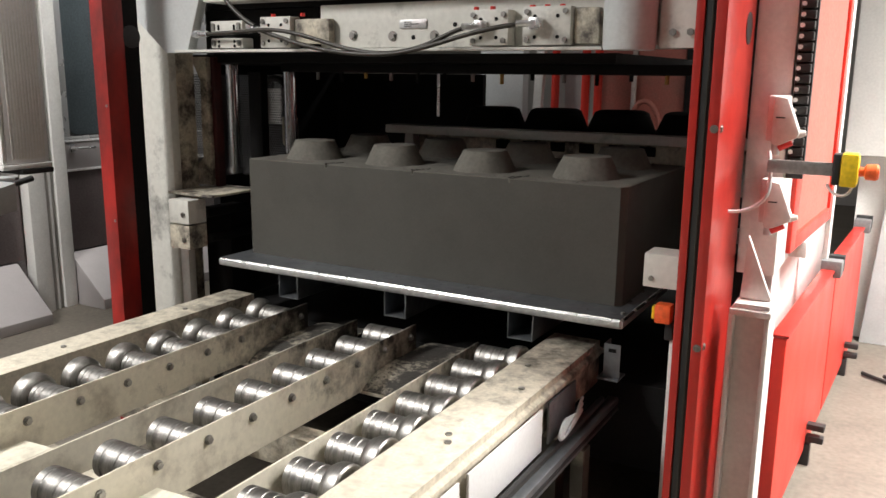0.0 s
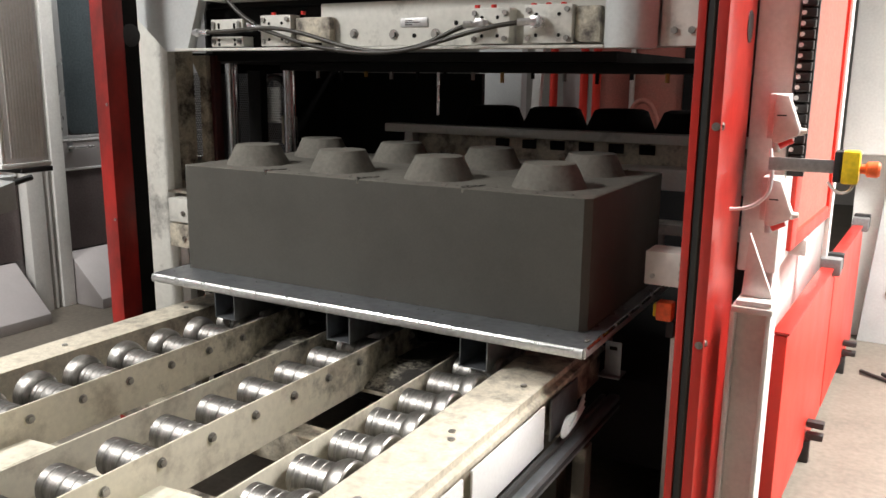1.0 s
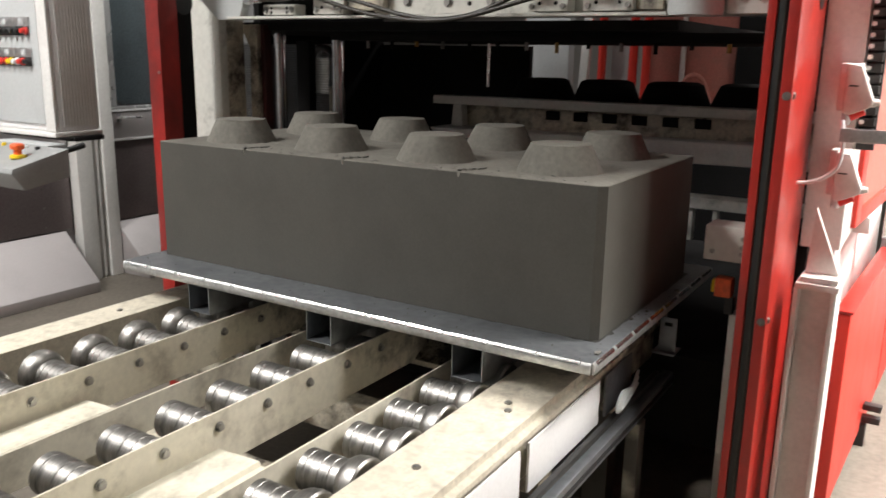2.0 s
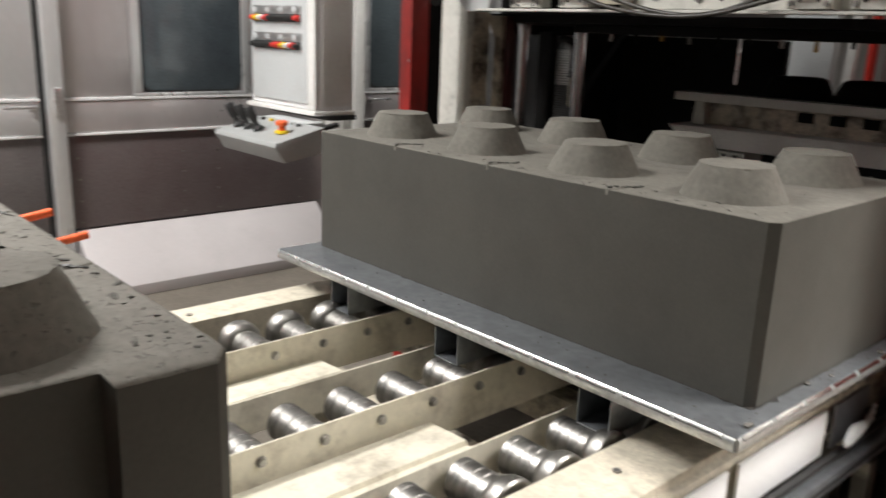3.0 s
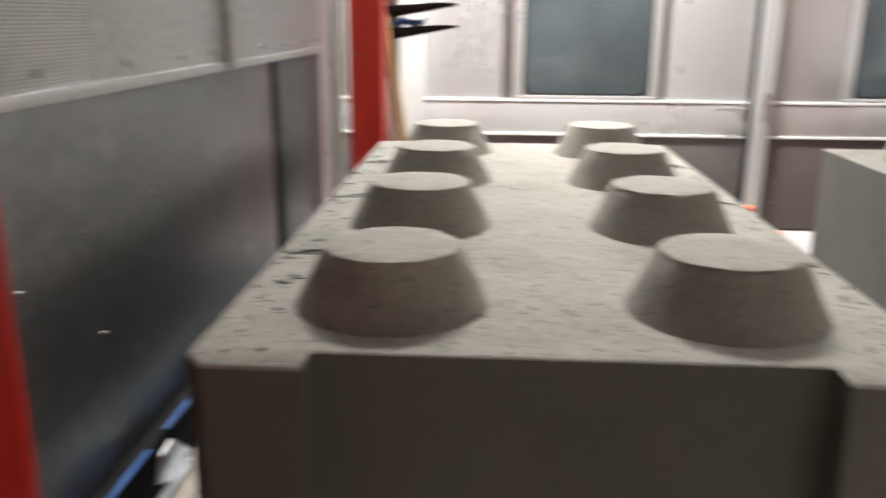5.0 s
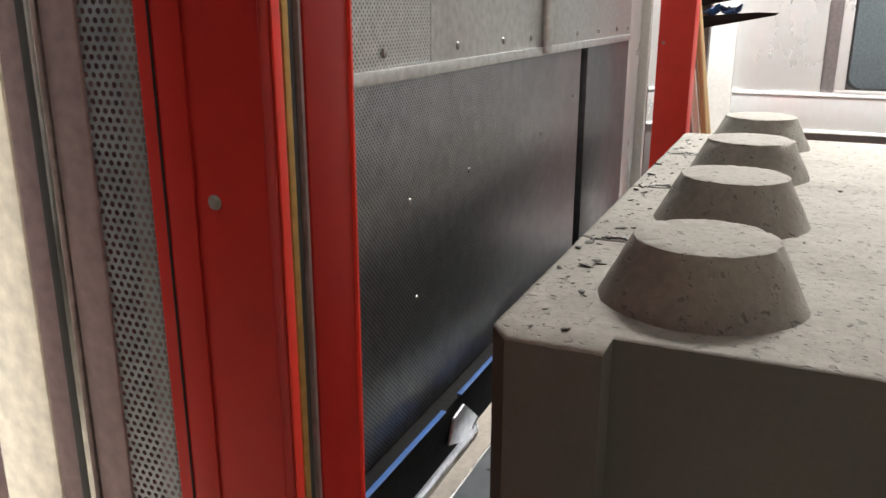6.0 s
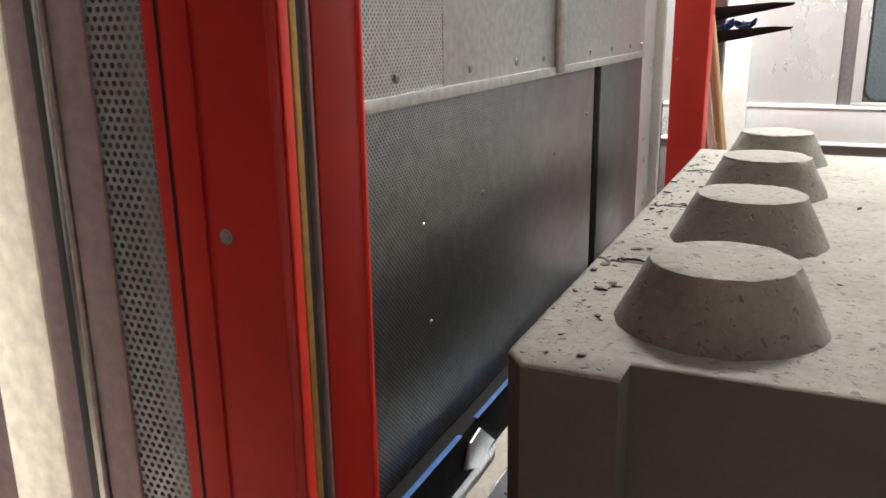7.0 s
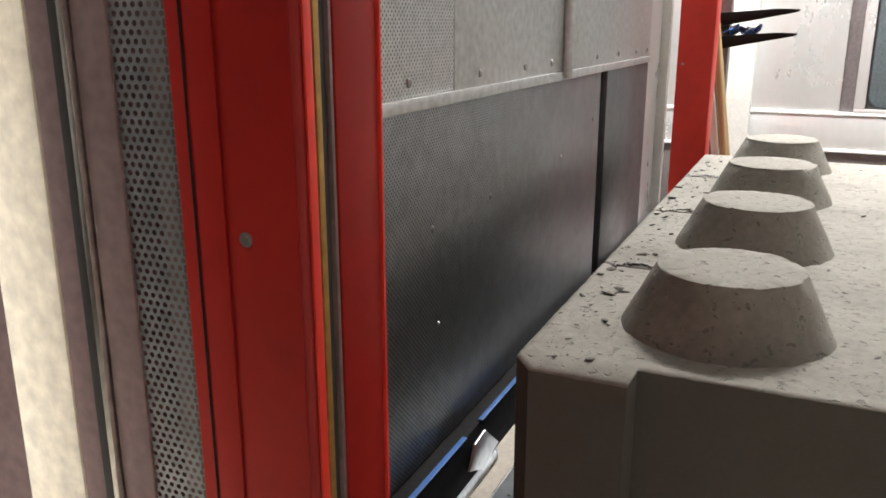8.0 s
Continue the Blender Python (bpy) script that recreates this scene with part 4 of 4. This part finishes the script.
hose([(-0.9, 2.47, 1.64), (-0.7, 2.46, 1.64), (-0.55, 2.45, 1.66), (-0.35, 2.44, 1.63), (-0.15, 2.43, 1.57), (0.05, 2.43, 1.555), (0.2, 2.44, 1.6), (0.28, 2.45, 1.645), (0.33, 2.47, 1.648)])
hose([(-0.62, 2.47, 1.66), (-0.5, 2.45, 1.63), (-0.35, 2.44, 1.585), (-0.1, 2.42, 1.555), (0.1, 2.42, 1.56), (0.3, 2.43, 1.62), (0.45, 2.45, 1.65), (0.52, 2.47, 1.652)])
pipe("hydraulic_hose", [(-0.8, 2.46, 1.85), (-0.72, 2.45, 1.72), (-0.6, 2.46, 1.665)], 0.0085, HOSE, press)
part("elbow", box(0.318, 0.352, 2.46, 2.5, 1.63, 1.665, 0.008), CHROME, press, "bright steel elbow fitting")
part("elbow", box(0.51, 0.55, 2.46, 2.5, 1.632, 1.67, 0.008), CHROME, press, "bright steel elbow fitting")
# dark interior: added near-black sheets carry the press's shade as colour
part("shade_wall", box(-1.85, -1.8, 3.45, 4.6, 0, 2.5, 0), BLACK, press)
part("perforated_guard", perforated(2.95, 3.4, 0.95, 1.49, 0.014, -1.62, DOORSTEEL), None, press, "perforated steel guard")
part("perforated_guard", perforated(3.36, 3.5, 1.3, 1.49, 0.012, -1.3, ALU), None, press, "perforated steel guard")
part("shade_roof", box(-1.79, 0.7, 2.76, 4.55, 1.536, 1.57, 0), BLACK, press)
part("shade_back", box(-1.79, -0.7, 4.56, 4.6, 0, 1.499, 0), BLACK, press)
part("shade_back", box(-0.699, 1.18, 4.56, 4.6, 0, 1.21, 0), BLACK, press)
part("shade_side", box(1.12, 1.17, 2.7, 4.55, 0, 0.95, 0), BLACK, press)
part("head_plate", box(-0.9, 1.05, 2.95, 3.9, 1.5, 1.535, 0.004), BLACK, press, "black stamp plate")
for i in range(15):
    part("hanging_bolt", rod((-0.85 + i * 0.128, 2.99, 1.499), (-0.85 + i * 0.128, 2.99, 1.476 - 0.008 * (i % 3)), 0.008, seg=8), BRASS if i % 5 == 3 else STEEL if i % 3 == 1 else BLACK, press)
for x in (-1.43, -1.06):
    part("guide_rod", lathe([(0.045, 0.99), (0.045, 1.02), (0.031, 1.021), (0.031, 1.535)], "z", 24, (x, 3.2, 0)), GUIDE, press, "chromed guide rod")
part("centre_rod", rod((-0.345, 3.4, 1.305), (-0.345, 3.4, 1.499), 0.007, seg=10), CHROME, press)
part("dark_strut", box(-1.28, -1.2, 3.15, 3.2, 0.9, 1.499, 0.004), BLACK, press)
pipe("air_hose", [(-1.33, 3.3, 1.3), (-1.33, 3.3, 1.45), (-1.22, 3.3, 1.5), (-1.14, 3.3, 1.42), (-1.13, 3.3, 1.3)], 0.017, RUBBER, press)
rear_guard = part("perforated_guard", perforated(-0.14, 0.22, 0.95, 1.49, 0.014, 0, DOORSTEEL), None, press, "perforated steel guard")
rear_guard.matrix_basis = pose(-1.38, 3.42, 0, 0, 0, 90)
part("filter_guard", perforated(-0.055, 0.055, 1.25, 1.42, 0.014, 0, TRIM), None, press, "bright perforated filter guard").matrix_basis = pose(-1.17, 3.2, 0, 0, 0, 90)
part("filter_cup", lathe([(0.03, 1.13), (0.04, 1.14), (0.04, 1.27), (0.03, 1.28), (0.012, 1.29), (0.012, 1.34)], "z", 20, (-1.19, 3.35, 0)), CREAM_DIRTY, press, "pale air filter cup")
part("mould_rim", box(-0.68, 1.05, 3.46, 3.56, 1.214, 1.254, 0.004), PRESS_WHITE, press, "pale oily mould rim")
part("mould_wall", box(-0.56, 1.05, 3.562, 3.64, 1.106, 1.212, 0.004), CREAM_DIRTY, press, "stained mould wall")
part("mould_corner", prism([(-0.6, 1.106), (-0.535, 1.106), (-0.545, 1.212), (-0.59, 1.212)], "y", 3.5, 3.56, 0.006), PRESS_WHITE, press, "pale cast mould corner")
part("mould_foot", prism([(-0.69, 1.1), (1.05, 1.12), (1.05, 1.03), (-0.57, 1.01), (-0.66, 1.075)], "y", 3.44, 3.64, 0.008), WHITE, press, "pale cast mould foot")
foot = part("clamp_plate", box(-0.58, -0.28, 3.435, 3.6, 0.965, 1.006, 0.004), PRESS_WHITE, press, "oily clamp plate under the mould")
for i in range(5):
    part("bolt", screw_head((-0.54 + i * 0.055, 3.435, 0.986), "-y", 0.012, 0.008), KNOBRED if i == 2 else RUBBER, foot)
part("mould_bar", box(0.42, 1.05, 3.44, 3.56, 0.84, 0.886, 0.006), PRESS_WHITE, press, "white lower mould bar")
for x in (0.6, 0.7):
    part("bar_leg", box(x, x + 0.02, 3.46, 3.5, 0.7, 0.838, 0.003), PRESS_WHITE, press)
for i in range(6):
    x = -0.119 + i * 0.1375
    part("mould_hole", box(x, x + 0.07, 3.554, 3.561, 1.158, 1.2, 0.012), BLACK, press)
for i in range(5):
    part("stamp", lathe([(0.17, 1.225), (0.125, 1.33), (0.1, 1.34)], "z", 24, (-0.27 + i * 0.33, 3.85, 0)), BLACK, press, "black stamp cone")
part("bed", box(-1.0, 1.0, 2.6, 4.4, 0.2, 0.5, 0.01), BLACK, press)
# orange lamp on the press frame
lampb = thing("signal_lamp", "small orange signal lamp on a white bracket", "lamp")
part("bracket", box(1.0, 1.03, 2.5, 2.56, 0.0, 0.7, 0.003), WHITE, lampb)
part("lens", box(0.955, 1.005, 2.47, 2.52, 0.755, 0.815, 0.008), ORANGE, lampb, "orange plastic lens")
part("yellow_band", box(0.945, 0.954, 2.48, 2.51, 0.765, 0.805, 0.003), YELLOW, lampb)
part("socket", box(0.985, 1.01, 2.49, 2.52, 0.7, 0.754, 0.004), RUBBER, lampb)

# ---- behind the press ----
rear = thing("rear_machine", "rusty red machine with hoses behind the press", "machine")
part("body", box(-0.385, 0.235, 5.7, 6.4, 0, 2.0, 0.02), RUST, rear)
part("dark_body", box(0.24, 1.1, 5.66, 6.4, 0, 2.0, 0.02), BLACK, rear)
part("panel", box(-1.25, -0.9, 5.6, 5.7, 0.0, 2.0, 0.01), GREY, rear)
part("panel", box(-0.58, -0.42, 5.6, 5.7, 0.0, 2.0, 0.01), GREY, rear)
part("brace", prism([(-0.82, 0.0), (-0.76, 0.0), (-0.66, 2.0), (-0.72, 2.0)], "y", 5.45, 5.5, 0.004), WHITE, rear)
for x in (-0.61, -0.39, -0.3):
    part("red_pipe", rod((x, 5.5, 0), (x, 5.5, 2.0), 0.028), RED_BRIGHT, rear)
pipe("red_hose", [(-0.1, 5.55, 0.9), (-0.1, 5.55, 1.25), (0.0, 5.55, 1.42), (0.14, 5.55, 1.25), (0.14, 5.55, 0.9)], 0.018, RUST, rear)
part("bright_edge", box(-0.12, -0.09, 5.66, 5.69, 0, 2.0, 0.004), BEIGE, rear)

# ---- machine flank beside the portal ----
flank = thing("machine_flank", "white machine upright with a cable chain beside the red column", "machine")
part("upright", box(1.15, 1.262, 2.67, 3.0, 0.9, 3.3, 0.006), WHITE, flank)
part("body", box(1.18, 1.22, 3.0, 5.2, 0.3, 1.05, 0.01), WHITE, flank)
part("ledge", box(1.22, 1.3, 3.2, 3.7, 0.86, 0.92, 0.006), WHITE, flank)
part("cable", rod((1.275, 3.4, 0.9), (1.285, 3.45, 1.2), 0.014), RUBBER, flank)
part("chain_tray", box(1.264, 1.312, 2.692, 2.72, 1.2, 3.2, 0.003), RUBBER, flank)
for i in range(44):
    z = 1.24 + i * 0.03
    part("chain_link", box(1.268, 1.308, 2.66, 2.69, z, z + 0.024, 0.003), RUBBER, flank, "black plastic chain link")
    part("chain_pin", rod((1.275, 2.657, z + 0.012), (1.275, 2.662, z + 0.012), 0.007, seg=8), PAPER, flank)
hb = thing("beam_post", "beige steel beam post with a bolted head plate", "post", pose(0.034, 0, 0))
part("web", box(1.165, 1.245, 2.43, 2.44, 0, 0.84, 0.002), BEIGE, hb)
part("flange", box(1.15, 1.164, 2.4, 2.52, 0, 0.84, 0.003), WHITE, hb)
part("flange", box(1.246, 1.26, 2.4, 2.52, 0, 0.84, 0.003), WHITE, hb)
part("head_plate", box(1.155, 1.265, 2.38, 2.52, 0.842, 0.86, 0.003), BEIGE, hb)
part("head_plate", box(1.165, 1.26, 2.39, 2.5, 0.861, 0.876, 0.003), WHITE, hb)
part("gusset", prism([(1.17, 0.878), (1.255, 0.878), (1.18, 1.06)], "y", 2.44, 2.46, 0.002), BEIGE, hb)


def socket(z):
    s = thing("power_socket", "beige plastic power socket with a hinged flap", "socket", pose(1.212, 2.668, z), "power sockets")
    part("housing", prism([(0.0, 0.1), (0.055, 0.1), (0.06, -0.03), (0.0, -0.03)], "y", -0.075, -0.0, 0.006), BEIGE, s)
    part("flap", prism([(0.02, 0.1), (0.058, 0.095), (0.095, 0.0), (0.092, -0.015), (0.04, -0.04), (0.02, -0.035)], "y", -0.12, -0.077, 0.008), BEIGE, s)
    part("flap_nose", rod((0.09, -0.1, -0.005), (0.11, -0.1, -0.002), 0.013, r2=0.007), BEIGE, s)
    part("slot", box(0.03, 0.055, -0.1225, -0.1205, 0.038, 0.042, 0.0005), RUBBER, s)
    part("red_ring", rod((0.04, -0.1, -0.045), (0.075, -0.1, -0.028), 0.012, r2=0.01), KNOBRED, s, "red plastic ring")
    part("gland", rod((0.025, -0.04, -0.032), (0.025, -0.04, -0.07), 0.012), GREY, s)


socket(1.345)
socket(1.105)
stop = thing("emergency_stop", "yellow emergency stop box on a steel arm", "switch")
part("arm", box(1.25, 1.41, 2.40, 2.41, 1.245, 1.28, 0.003), ALU, stop, "flat steel arm")
part("back_half", box(1.412, 1.43, 2.37, 2.43, 1.225, 1.305, 0.004), RUBBER, stop)
part("front_half", box(1.431, 1.472, 2.365, 2.43, 1.222, 1.307, 0.008), YELLOW, stop)
part("button", lathe([(0.012, 0), (0.012, 0.012), (0.02, 0.016), (0.021, 0.04), (0.016, 0.046)], "x", 20, (1.473, 2.39, 1.262)), ORANGE, stop, "red mushroom button")
pipe("cable", [(1.46, 2.4, 1.22), (1.455, 2.4, 1.19), (1.42, 2.4, 1.185), (1.4, 2.42, 1.22)], 0.004, WHITE, stop)
pipe("white_cable", [(1.25, 2.42, 1.3), (1.27, 2.4, 1.2), (1.25, 2.4, 1.16), (1.2, 2.4, 1.13), (1.16, 2.4, 1.13)], 0.005, PAPER, stop)

# ---- red guards ----
TILT = math.degrees(math.atan2(0.045, 1.0))


def fence(y0, y1):
    f = thing("fence_panel", "red sheet steel fence panel with black hinge brackets", "fence", pose(1.178 + 0.045 * y0, y0, 0, 0, 0, -TILT), "red fence panels")
    ln = (y1 - y0) * 1.003
    part("sheet", box(-0.02, 0.02, 0, ln, 0.06, 0.71, 0.006), RED_BRIGHT, f)
    part("top_rim", box(-0.026, 0.026, 0, ln, 0.712, 0.722, 0.003), RED, f)
    for z in (0.1, 0.15):
        part("bracket", box(0.022, 0.085, 0.7, 0.74, z, z + 0.025, 0.004), RUBBER, f, "black hinge bracket")
    part("foot", box(0.0, 0.04, 0.7, 0.74, 0.0, 0.09, 0.003), RUBBER, f)
    part("clamp", box(-0.03, 0.05, ln - 0.1, ln - 0.03, 0.69, 0.76, 0.006), CLAMP, f, "dark grey hinge clamp")
    part("clamp", box(-0.03, 0.05, ln - 0.02, ln + 0.03, 0.70, 0.77, 0.006), RUBBER, f)


fence(2.66, 3.8)
fence(3.84, 5.0)
guard = thing("guard_door", "red framed guard door with a dull translucent pane", "guard", pose(1.262, 2.9, 0, 0, 0, -3.5))
for q in ((0.0, 0.09, 0.93, 3.2), (0.8, 0.84, 0.93, 3.2), (0.09, 0.8, 0.93, 0.98)):
    part("frame_bar", box(-0.015, 0.015, q[0], q[1], q[2], q[3], 0.004), RED_BRIGHT, guard)
part("pane", box(-0.004, 0.004, 0.09, 0.8, 0.98, 3.2, 0), RUST, guard, "dull reddish pane")
part("edge_strip", box(0.0, 0.02, 0.842, 0.9, 0.73, 3.2, 0.003), WHITE, guard)
ec = thing("electric_cabinet", "large white electric cabinet on legs", "cabinet")
part("body", box(1.27, 3.2, 5.15, 5.7, 1.08, 2.9, 0.01), WHITE, ec)
part("underframe", box(1.35, 3.1, 5.3, 5.6, 0.0, 1.078, 0.01), WHITE, ec)
part("foot", prism([(1.45, 0.0), (1.75, 0.0), (1.62, 1.0), (1.52, 1.0)], "y", 5.2, 5.29, 0.004), GREY, ec)
for z in (0.3, 0.6, 0.85):
    part("bolt", screw_head((1.58, 5.2, z), "-y", 0.015, 0.008), STEEL, ec)
for i in range(3):
    pipe("floor_cable", [(1.5 + 0.1 * i, 4.6, 0.015), (1.7, 4.4 + 0.1 * i, 0.015), (1.95, 4.5, 0.015), (2.3, 4.3 + 0.15 * i, 0.015)], 0.01, RUBBER, None, "black cable lying on the hall floor", "cable")

# ---- portal with the sheet door ----
gate = thing("gate_column", "red steel gate column in a shaded red with a brass-lipped groove", "column", pose(0.012, 0.005, 0), "portal columns")
out = [(1.096, -0.546), (1.096, -0.445), (1.091, -0.44), (1.08, -0.44), (1.08, -0.46), (1.05, -0.46), (1.05, -0.44), (0.99, -0.44), (0.99, -0.546)]
part("profile", prism(out, "z", 0, 3.3, 0.002), RED_SHADED, gate)
part("front_fold", box(1.0965, 1.0985, -0.53, -0.443, 0, 3.3, 0.001), RED_SHADED, gate)
part("brass_lip", box(1.071, 1.078, -0.456, -0.438, 0.0, 3.3, 0.001), BRASS, gate, "brass lip")
part("seal", box(1.0565, 1.07, -0.458, -0.444, 0.0, 3.3, 0.001), RUBBER, gate, "black rubber seal")
part("outer_lip", box(1.0515, 1.055, -0.458, -0.441, 0.0, 3.3, 0.0005), MAUVE, gate)
# Brighter red strips paint the highlight along the column's edges.
part("bright_edge", box(1.081, 1.09, -0.4395, -0.4375, 0.0, 3.3, 0.0005), RED_BRIGHT, gate)
part("bright_edge", box(0.9865, 0.9895, -0.455, -0.438, 0.0, 3.3, 0.0005), RED_BRIGHT, gate)
part("bolt", screw_head((1.0985, -0.487, 1.352), "x", 0.0042, 0.002, rod((1.0985, -0.487, 1.352), (1.099, -0.487, 1.352), 0.0055, seg=14)), STEEL, gate)
part("fold_seam", box(1.0987, 1.0992, -0.531, -0.529, 0, 3.3, 0), BLACK, gate)
part("ridge", box(1.0987, 1.1005, -0.525, -0.503, 0, 3.3, 0.0008), RED_SHADED, gate)


side = thing("gate_side_frame", "mauve-brown frame with a perforated sheet beside the gate column", "frame")
part("perforated_sheet", perforated(-0.612, -0.5465, 0.7, 2.1, 0.0074, 1.097, GALV), None, side, "perforated steel sheet")
part("backing", box(0.98, 1.0, -0.7, -0.557, 0, 3.0, 0.002), MAUVE, side)
part("frame_bar", box(1.06, 1.1, -0.6385, -0.603, 0, 3.2, 0.004), MAUVE, side)
part("bright_strip", box(1.06, 1.105, -0.6455, -0.6395, 0, 3.2, 0.001), EDGE, side, "bright metal strip")
part("seal", box(1.05, 1.104, -0.656, -0.6465, 0, 3.2, 0.001), RUBBER, side, "black rubber seal")
part("frame_bar", box(1.05, 1.1, -0.685, -0.657, 0, 3.2, 0.004), MAUVE, side)
part("screw", screw_head((1.096, -0.651, 1.33), "x", 0.005, 0.003), STEEL, side)
single("cream_post", box(1.06, 1.1, -0.76, -0.687, 0, 3.2, 0.006), POST_CREAM, "cream painted steel post beside the gate frame", "post")
single("mauve_wall_sheet", box(1.04, 1.08, -2.2, -0.765, 0, 3.2, 0.004), MAUVE, "mauve-brown sheet steel wall beyond the cream post", "wall", "structure")

door = thing("sheet_door", "closed sheet steel gate door, pale above and dark below", "door")
part("upper_sheet", box(0.045, 0.548, -0.6, -0.57, 1.4125, 3.0, 0.001), GALV_PALE, door, "pale galvanised sheet")
part("perforated_sheet", box(0.5485, 0.953, -0.6, -0.5705, 1.4125, 3.0, 0.001), GALV_PERF, door, "pale finely perforated sheet")
part("upper_sheet", box(-0.8, 0.02, -0.6, -0.57, 1.4125, 3.0, 0.001), GALV_PALE, door, "pale galvanised sheet")
part("stiffener", rod((0.0325, -0.566, 1.4), (0.0325, -0.566, 3.0), 0.012, seg=12), GALV_PALE, door)
part("seam_flange", box(-0.8, 0.953, -0.598, -0.567, 1.396, 1.412, 0.002), GALV_PALE, door)
part("lower_sheet", box(-0.258, 0.953, -0.6, -0.57, 0.915, 1.396, 0.002), DOOR_PERF, door, "dark fine-perforated steel sheet")
part("gap_strip", box(-0.325, -0.26, -0.6, -0.59, 0.915, 1.396, 0), RUBBER, door)
part("lower_sheet", box(-0.8, -0.327, -0.6, -0.572, 0.915, 1.396, 0.002), DOORSTEEL, door)
for x in (0.9, 0.682, 0.457, 0.262, 0.116, -0.212, -0.413, -0.616, -0.76):
    part("rivet", lathe([(0.006, 0), (0.005, 0.002), (0.002, 0.003)], "y", 10, (x, -0.57, 1.43)), STEEL, door)
for x, z in ((0.77, 1.21), (0.618, 1.239), (0.409, 1.243), (0.035, 1.25), (0.79, 0.98), (0.6, 1.1), (-0.2, 1.3)):
    part("rivet", lathe([(0.005, 0), (0.004, 0.002), (0.002, 0.0025)], "y", 10, (x, -0.57, z)), STEEL, door)
for x0, x1, y, mt in ((-0.99, -0.81, -0.575, CLAD), (-1.03, -1.0, -0.55, WHITE), (-1.12, -1.04, -0.57, CLAD)):
    part("side_strip", box(x0, x1, -0.6, y, 0.8, 3.0, 0.004), mt, door)
sill = thing("gate_sill", "black steel beam with blue film scraps under the gate door", "beam")
part("beam", box(-1.1, 0.953, -0.6, -0.545, 0.83, 0.913, 0.006), BLACK, sill)
part("blue_film", box(0.56, 0.9, -0.55, -0.542, 0.9135, 0.9155, 0.0005), BLUE, sill, "torn blue film")
part("blue_film", box(0.3, 0.5, -0.55, -0.542, 0.9135, 0.9155, 0.0005), BLUE, sill, "torn blue film")
part("tape_scrap", prism([(0.44, 0.85), (0.5, 0.9), (0.54, 0.895), (0.56, 0.86), (0.5, 0.835), (0.47, 0.845)], "y", -0.541, -0.537, 0.001), ALU, sill, "scrap of silvery tape")
part("roller", rod((0.35, -0.615, 0.775), (0.953, -0.615, 0.775), 0.045, seg=28), CHROME, sill, "bright steel roller")
far = thing("gate_column", "red steel gate column in a lit red behind the block", "column", group="portal columns")
# Lit copy of the near gate column's red.
part("profile", box(-1.25, -1.145, -0.548, -0.44, 0, 3.3, 0.004), RED_BRIGHT, far)
for z in (1.377, 2.0):
    part("bolt", screw_head((-1.145, -0.53, z), "x", 0.005, 0.003), STEEL, far)

# ---- rack with forks beyond the gate ----
rack = thing("fork_rack", "dark steel rack with tapered black arms and blue film", "rack")
part("post", box(-1.95, -1.87, -0.54, -0.47, 0, 2.2, 0.004), CLAD_DARK, rack)
for z in (1.42, 1.505):
    part("arm", prism([(-0.55, z - 0.024), (-0.235, z + 0.036), (-0.225, z + 0.045), (-0.3, z + 0.047), (-0.55, z + 0.03)], "x", -1.87, -1.75, 0.003), BLACK, rack, "black tapered steel arm")
for i in range(9):
    rnd = random.Random(i)
    m = pose(-1.8 + rnd.uniform(-0.03, 0.03), -0.47 + i * 0.012, 1.474, rnd.uniform(-40, 40), rnd.uniform(-40, 40), rnd.uniform(0, 90))
    part("film_scrap", box(-0.025, 0.025, -0.02, 0.02, -0.004, 0.004, 0.002, None, m), BLUE, rack, "crumpled blue film")
single("white_post", box(-2.64, -2.58, -0.55, -0.42, 0, 3.3, 0.006), WHITE, "bright white post in front of the cabin wall", "post")
for x, y, lean, size, radius, mt in ((-1.65, -0.262, 9, 1.52, 0.016, WOOD), (-1.66, -0.3, 9, 1.28, 0.014, WHITE), (-1.63, -0.285, 8, 1.45, 0.013, WOOD)):
    ob = single("wooden_stick", rod((0, 0, 0), (0, 0, size), radius, seg=10), mt, "pale wooden stick leaning behind the gate column", "stick", group="leaning sticks")
    ob.matrix_basis = pose(x, y, 0.004, lean, 0, 0)


# ---- moving block and its pallet ----


def motions():
    rows = [(0, 3.013), (0.5, 2.8365), (1.0, 2.66), (1.5, 2.4835), (2.0, 2.307), (2.5, 2.1305), (3.0, 1.954), (3.5, 1.7775), (4.0, 1.601), (4.5, 1.4245), (4.8, 1.32), (5.0, 1.252), (5.2, 1.192), (5.4, 1.146), (5.6, 1.122), (5.9, 1.115), (6.3, 1.115), (8.0, 1.115)]
    walk(BLOCK_MOVING, [(t, pose(0.002, y - 0.012, Z_PLATE + 0.0005)) for t, y in rows])
    walk(PALLET_MOVING, [(t, pose(0.008, y, Z_PLATE)) for t, y in rows])


motions()
